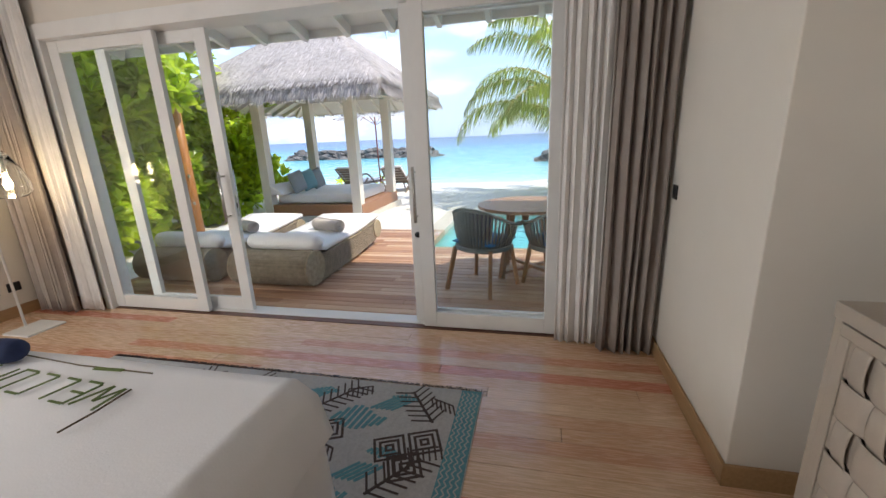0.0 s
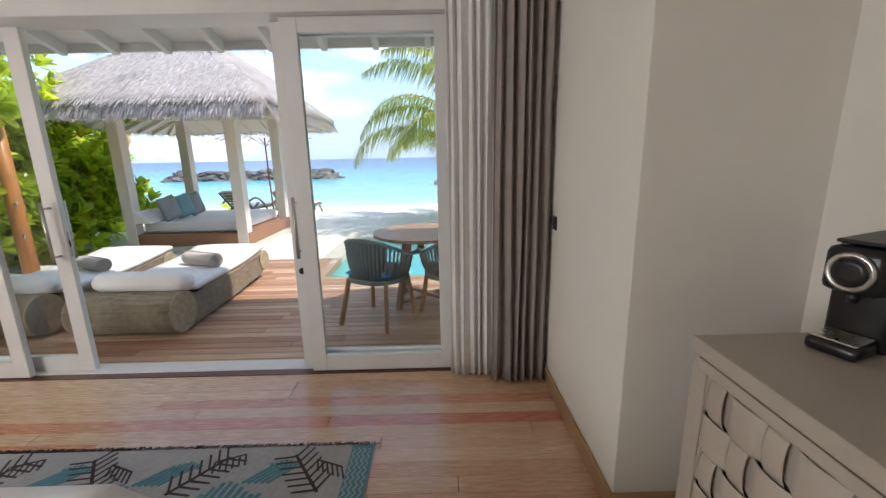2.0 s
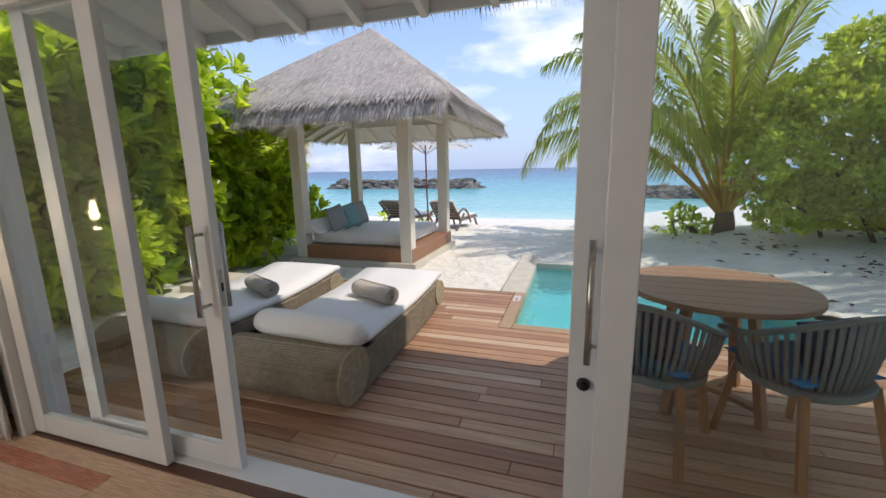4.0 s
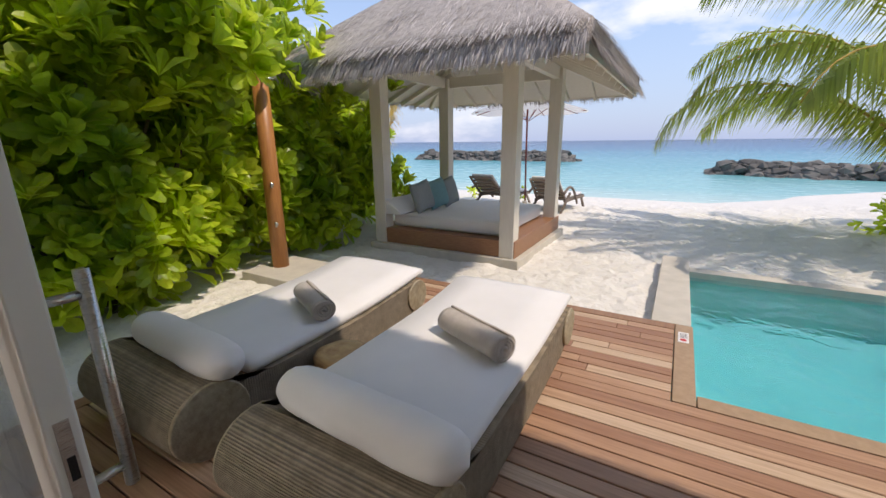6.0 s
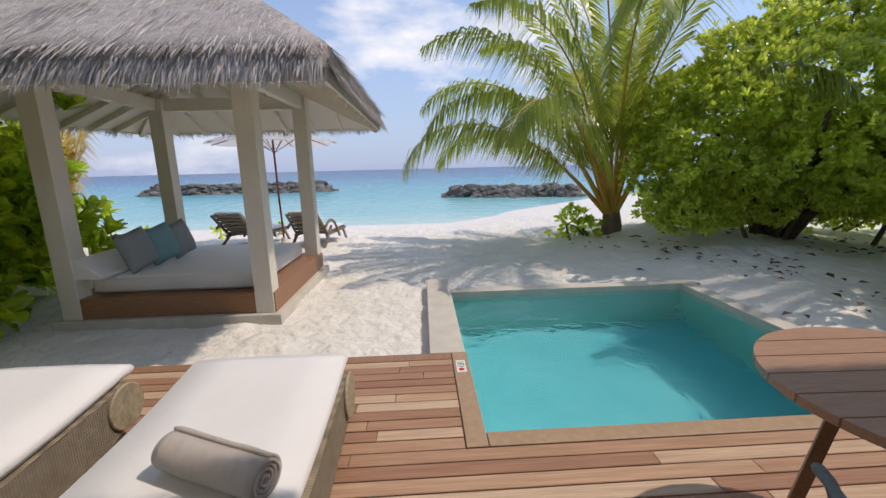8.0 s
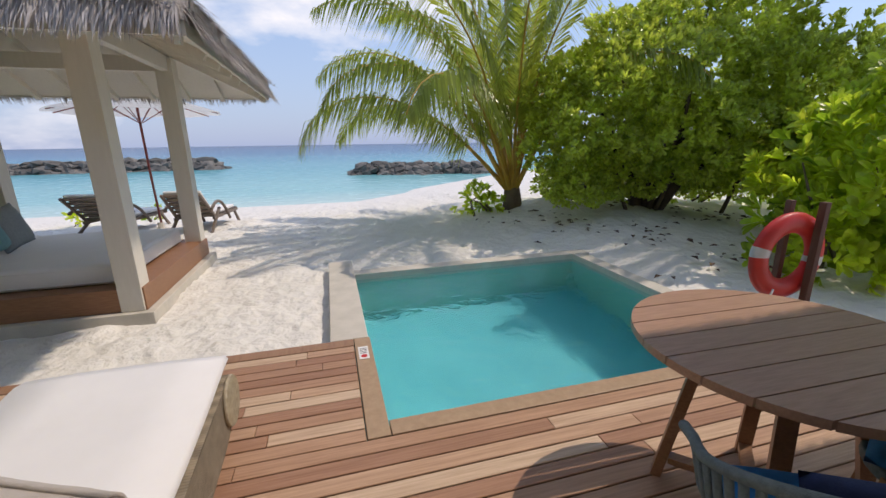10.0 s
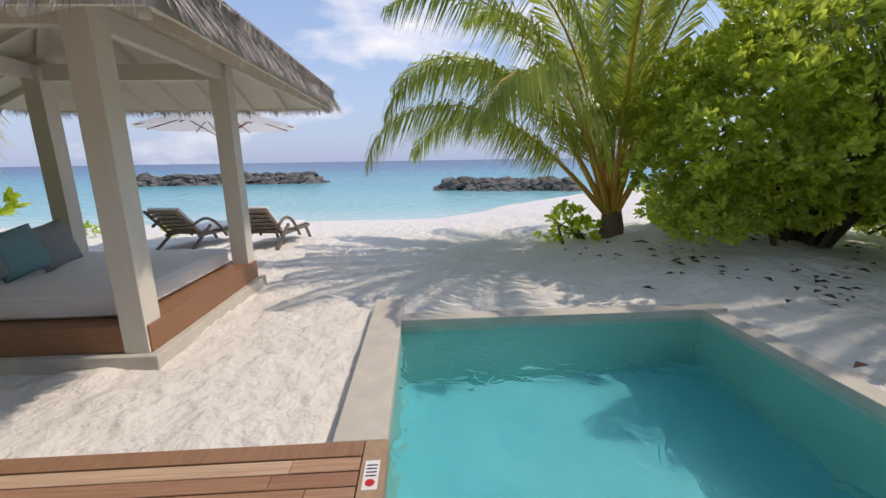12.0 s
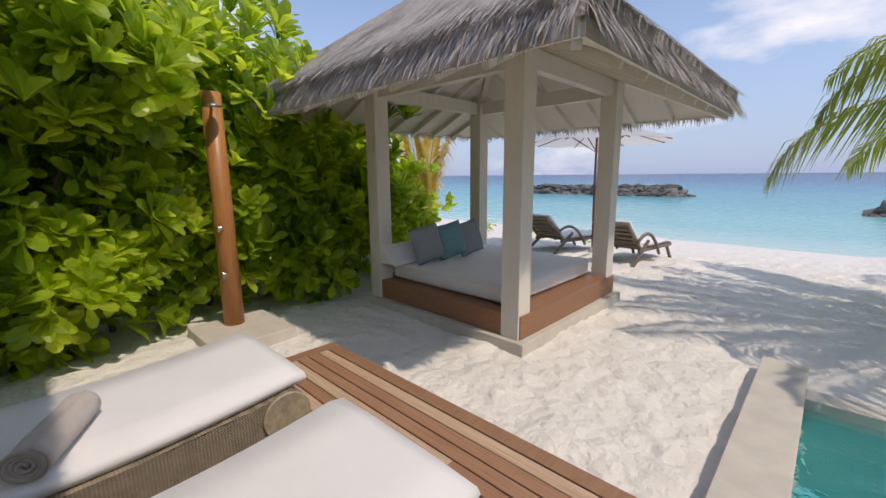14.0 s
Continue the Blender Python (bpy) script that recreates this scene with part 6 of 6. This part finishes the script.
for col in range(5):
    for row in range(4):
        cx, cy = RX1 - 0.17 - col * 0.5, RY1 - 0.10 - row * 0.4
        if cy < RY0 + 0.25:
            continue
        flip = 1 if (row + col) % 2 else -1
        bm = bmesh.new()
        beam((cx - 0.10, cy, 0.0100), (cx + 0.03, cy + 0.05 * flip, 0.0100), 0.010, 0.0014, bm)
        for k in range(6):
            f = k / 5
            p = Vector((cx - 0.10 + 0.13 * f, cy + 0.05 * flip * f))
            beam((p.x, p.y, 0.0102), (p.x + 0.025, p.y - 0.075, 0.0102), 0.009, 0.0014, bm)
        part("comb_motif", bm, M_RUGB, rg)["kind"] = "stuff"
        bm = bmesh.new()
        for k in range(7):
            h = 0.012 + 0.026 * (3 - abs(k - 3)) / 3
            beam((cx - 0.30 + k * 0.022, cy - 0.03 - h, 0.0100), (cx - 0.30 + k * 0.022 + 0.018 * flip, cy - 0.03 + h, 0.0100), 0.017, 0.0014, bm)
        part("leaf_motif", bm, M_RUGT, rg)["kind"] = "stuff"
V, F = [], []
rng = np.random.default_rng(3)
for k in range(700):
    x = RX0 + (RX1 - RX0) * k / 700
    d = np.array((rng.normal() * 0.01, rng.uniform(0.012, 0.03)))
    o = len(V)
    V += [(x, RY1 - 0.002, 0.004), (x + 0.004, RY1 - 0.002, 0.012), (x + 0.003 + d[0], RY1 + d[1], 0.004), (x + d[0], RY1 + d[1], 0.010)]
    F += [(o, o + 1, o + 2, o + 3)]
part("fringe", (V, F), M_RUGB, rg, "dark tufted fringe")["kind"] = "stuff"

# unseen window added in the side wall to go with the fill lamp
wn_ = tagged(thing("window_1", (-4.925, -0.6, 0.85), "white framed window added unseen in the side wall", "window"), kind="structure")
for b in ((-1.4, -1.34, 0, 1.4), (1.34, 1.4, 0, 1.4), (-1.34, 1.34, 0, 0.06), (-1.34, 1.34, 1.34, 1.4), (-0.03, 0.03, 0.06, 1.34)):
    part("window_frame", box(-0.07, 0.07, *b), M_WHITE, wn_, bevel=0.003)
for b in ((-1.34, -0.03), (0.03, 1.34)):
    part("pane", box(-0.003, 0.003, *b, 0.06, 1.34), M_GLASS, wn_).visible_shadow = False

# leaf litter on the sand
rng = np.random.default_rng(8)
V, F = [], []
lv, lf = leaf_verts("slim")
for _ in range(260):
    x, y = rng.uniform(0.6, 5.5), rng.uniform(7.0, 10.8)
    if x < 1.5 and y < 8.8 or (noise.noise((x, y, 4)) < -0.15):
        continue
    z = float(sand_z(np.array(x), np.array(y))) + 0.055
    a, s = rng.uniform(0, 6.28), rng.uniform(0.07, 0.15)
    r = np.array(((math.cos(a), -math.sin(a), 0), (math.sin(a), math.cos(a), 0), (0, 0, 1)))
    vv = (lv * s * (1, 1, 2.5)) @ r.T + (x, y, z)
    o = len(V)
    V += vv.tolist()
    F += [tuple(i + o for i in f) for f in lf]
tagged(part("fallen_leaves", (V, F), M_DRYLEAF), "dry brown leaves scattered on the sand", "leaves", kind="stuff")
# pool depth sign
sg_ = thing("pool_sign", (-1.80, 6.50, DZ + 0.001), "small white pool notice plate with red marks", "sign")
part("plate", box(-0.035, 0.035, -0.09, 0.09, 0, 0.004), M_FABRIC, sg_, bevel=0.001)
part("mark", lathe([(0.022, 0.0041), (0.022, 0.0048), (0.015, 0.0048)], 18, at=(0, -0.05, 0)), M_CAPR, sg_, "red round mark")
for k in range(4):
    part("text_bar", box(-0.025, 0.025, -0.012 + k * 0.022, -0.004 + k * 0.022, 0.0041, 0.0046), M_DARKMETAL, sg_)

# ---- planks ----
def planks(parent, x0, x1, y0, y1, pitch, gap, z0, z1, material, seed, name="plank", lengths=(1.2, 2.6), near=None, bev=0.003):
    rng = random.Random(seed)
    meshes = {}
    rest = []
    n = round((y1 - y0) / pitch)
    pitch = (y1 - y0) / n
    for r in range(n):
        y = y0 + r * pitch
        x = x0 - rng.uniform(0, lengths[0])
        while x < x1:
            ln = round(rng.uniform(*lengths) / 0.3) * 0.3
            a, b = max(x, x0), min(x + ln, x1)
            x += ln
            if b - a < 0.02:
                continue
            key = round(b - a, 3)
            dz = rng.uniform(-0.001, 0.001)
            if near and not (y > near):
                rest.append((a, b, y, dz))
                continue
            if key not in meshes:
                bm = box(0, b - a - 0.003, gap / 2, pitch - gap / 2, z0 - z1, 0)
                bmesh.ops.bevel(bm, geom=[e for e in bm.edges if all(v.co.z > -0.001 for v in e.verts)], offset=bev, segments=1, affect="EDGES")
                me = bpy.data.meshes.new(name)
                bm.to_mesh(me)
                bm.free()
                me.materials.append(material)
                meshes[key] = me
            ob = new(name, meshes[key])
            ob.parent = parent
            ob.location = (a + 0.0015, y, z1 + dz)
    if rest:
        bm = bmesh.new()
        for a, b, y, dz in rest:
            box(a + 0.0015, b - 0.0015, y + gap / 2, y + pitch - gap / 2, z0, z1 + dz, bm)
        part("plank_rest", bm, material, parent)["kind"] = "stuff"


floor_ob = bpy.data.objects["floor"]
planks(floor_ob, -4.85, 1.1, -3.0, 3.268, 0.095, 0.0006, -0.024, 0.0, M_FLOOR, 5, lengths=(1.5, 3.6), near=1.0, bev=0.0008)

deck = tagged(thing("deck", (0, 0, 0), "reddish hardwood deck boards beside the pool", "deck"), kind="structure")
planks(deck, -4.74, 2.45, 3.475, 5.60, 0.0967, 0.008, DZ - 0.022, DZ, M_DECK, 8, "board", (1.5, 3.3))
planks(deck, -4.74, -1.86, 5.60, 6.63, 0.0967, 0.008, DZ - 0.022, DZ, M_DECK, 9, "board", (1.8, 3.6))
M_EDGE = mat("deck_edging", (0.36, 0.20, 0.11), (0.27, 0.14, 0.08), rough=0.5, scale=4, stretch=(12, 2, 12), bump=0.1, bscale=12)
M_PEDGE = mat("pool_edging_wood", (0.44, 0.30, 0.185), (0.36, 0.235, 0.14), rough=0.5, scale=4, stretch=(6, 6, 12), bump=0.1, bscale=12)
for b in ((-4.85, -4.745, 3.475, 6.74), (-4.74, -1.86, 6.635, 6.74)):
    part("edge_board", box(*b, DZ - 0.13, DZ + 0.001), M_EDGE, deck, bevel=0.004)
for b in ((-1.855, -1.735, 5.605, 6.74), (-1.73, 2.45, 5.605, 5.722)):
    part("pool_edge_board", box(*b, DZ - 0.11, DZ + 0.002), M_PEDGE, deck, "pale timber pool edging", bevel=0.004)
# flat sheets under the boards, coloured as the shade between them
part("joist_bed", box(-4.74, 2.45, 3.475, 5.60, DZ - 0.16, DZ - 0.03), M_GAPSHADE, deck)
part("joist_bed", box(-4.74, -1.86, 5.60, 6.63, DZ - 0.16, DZ - 0.03), M_GAPSHADE, deck)
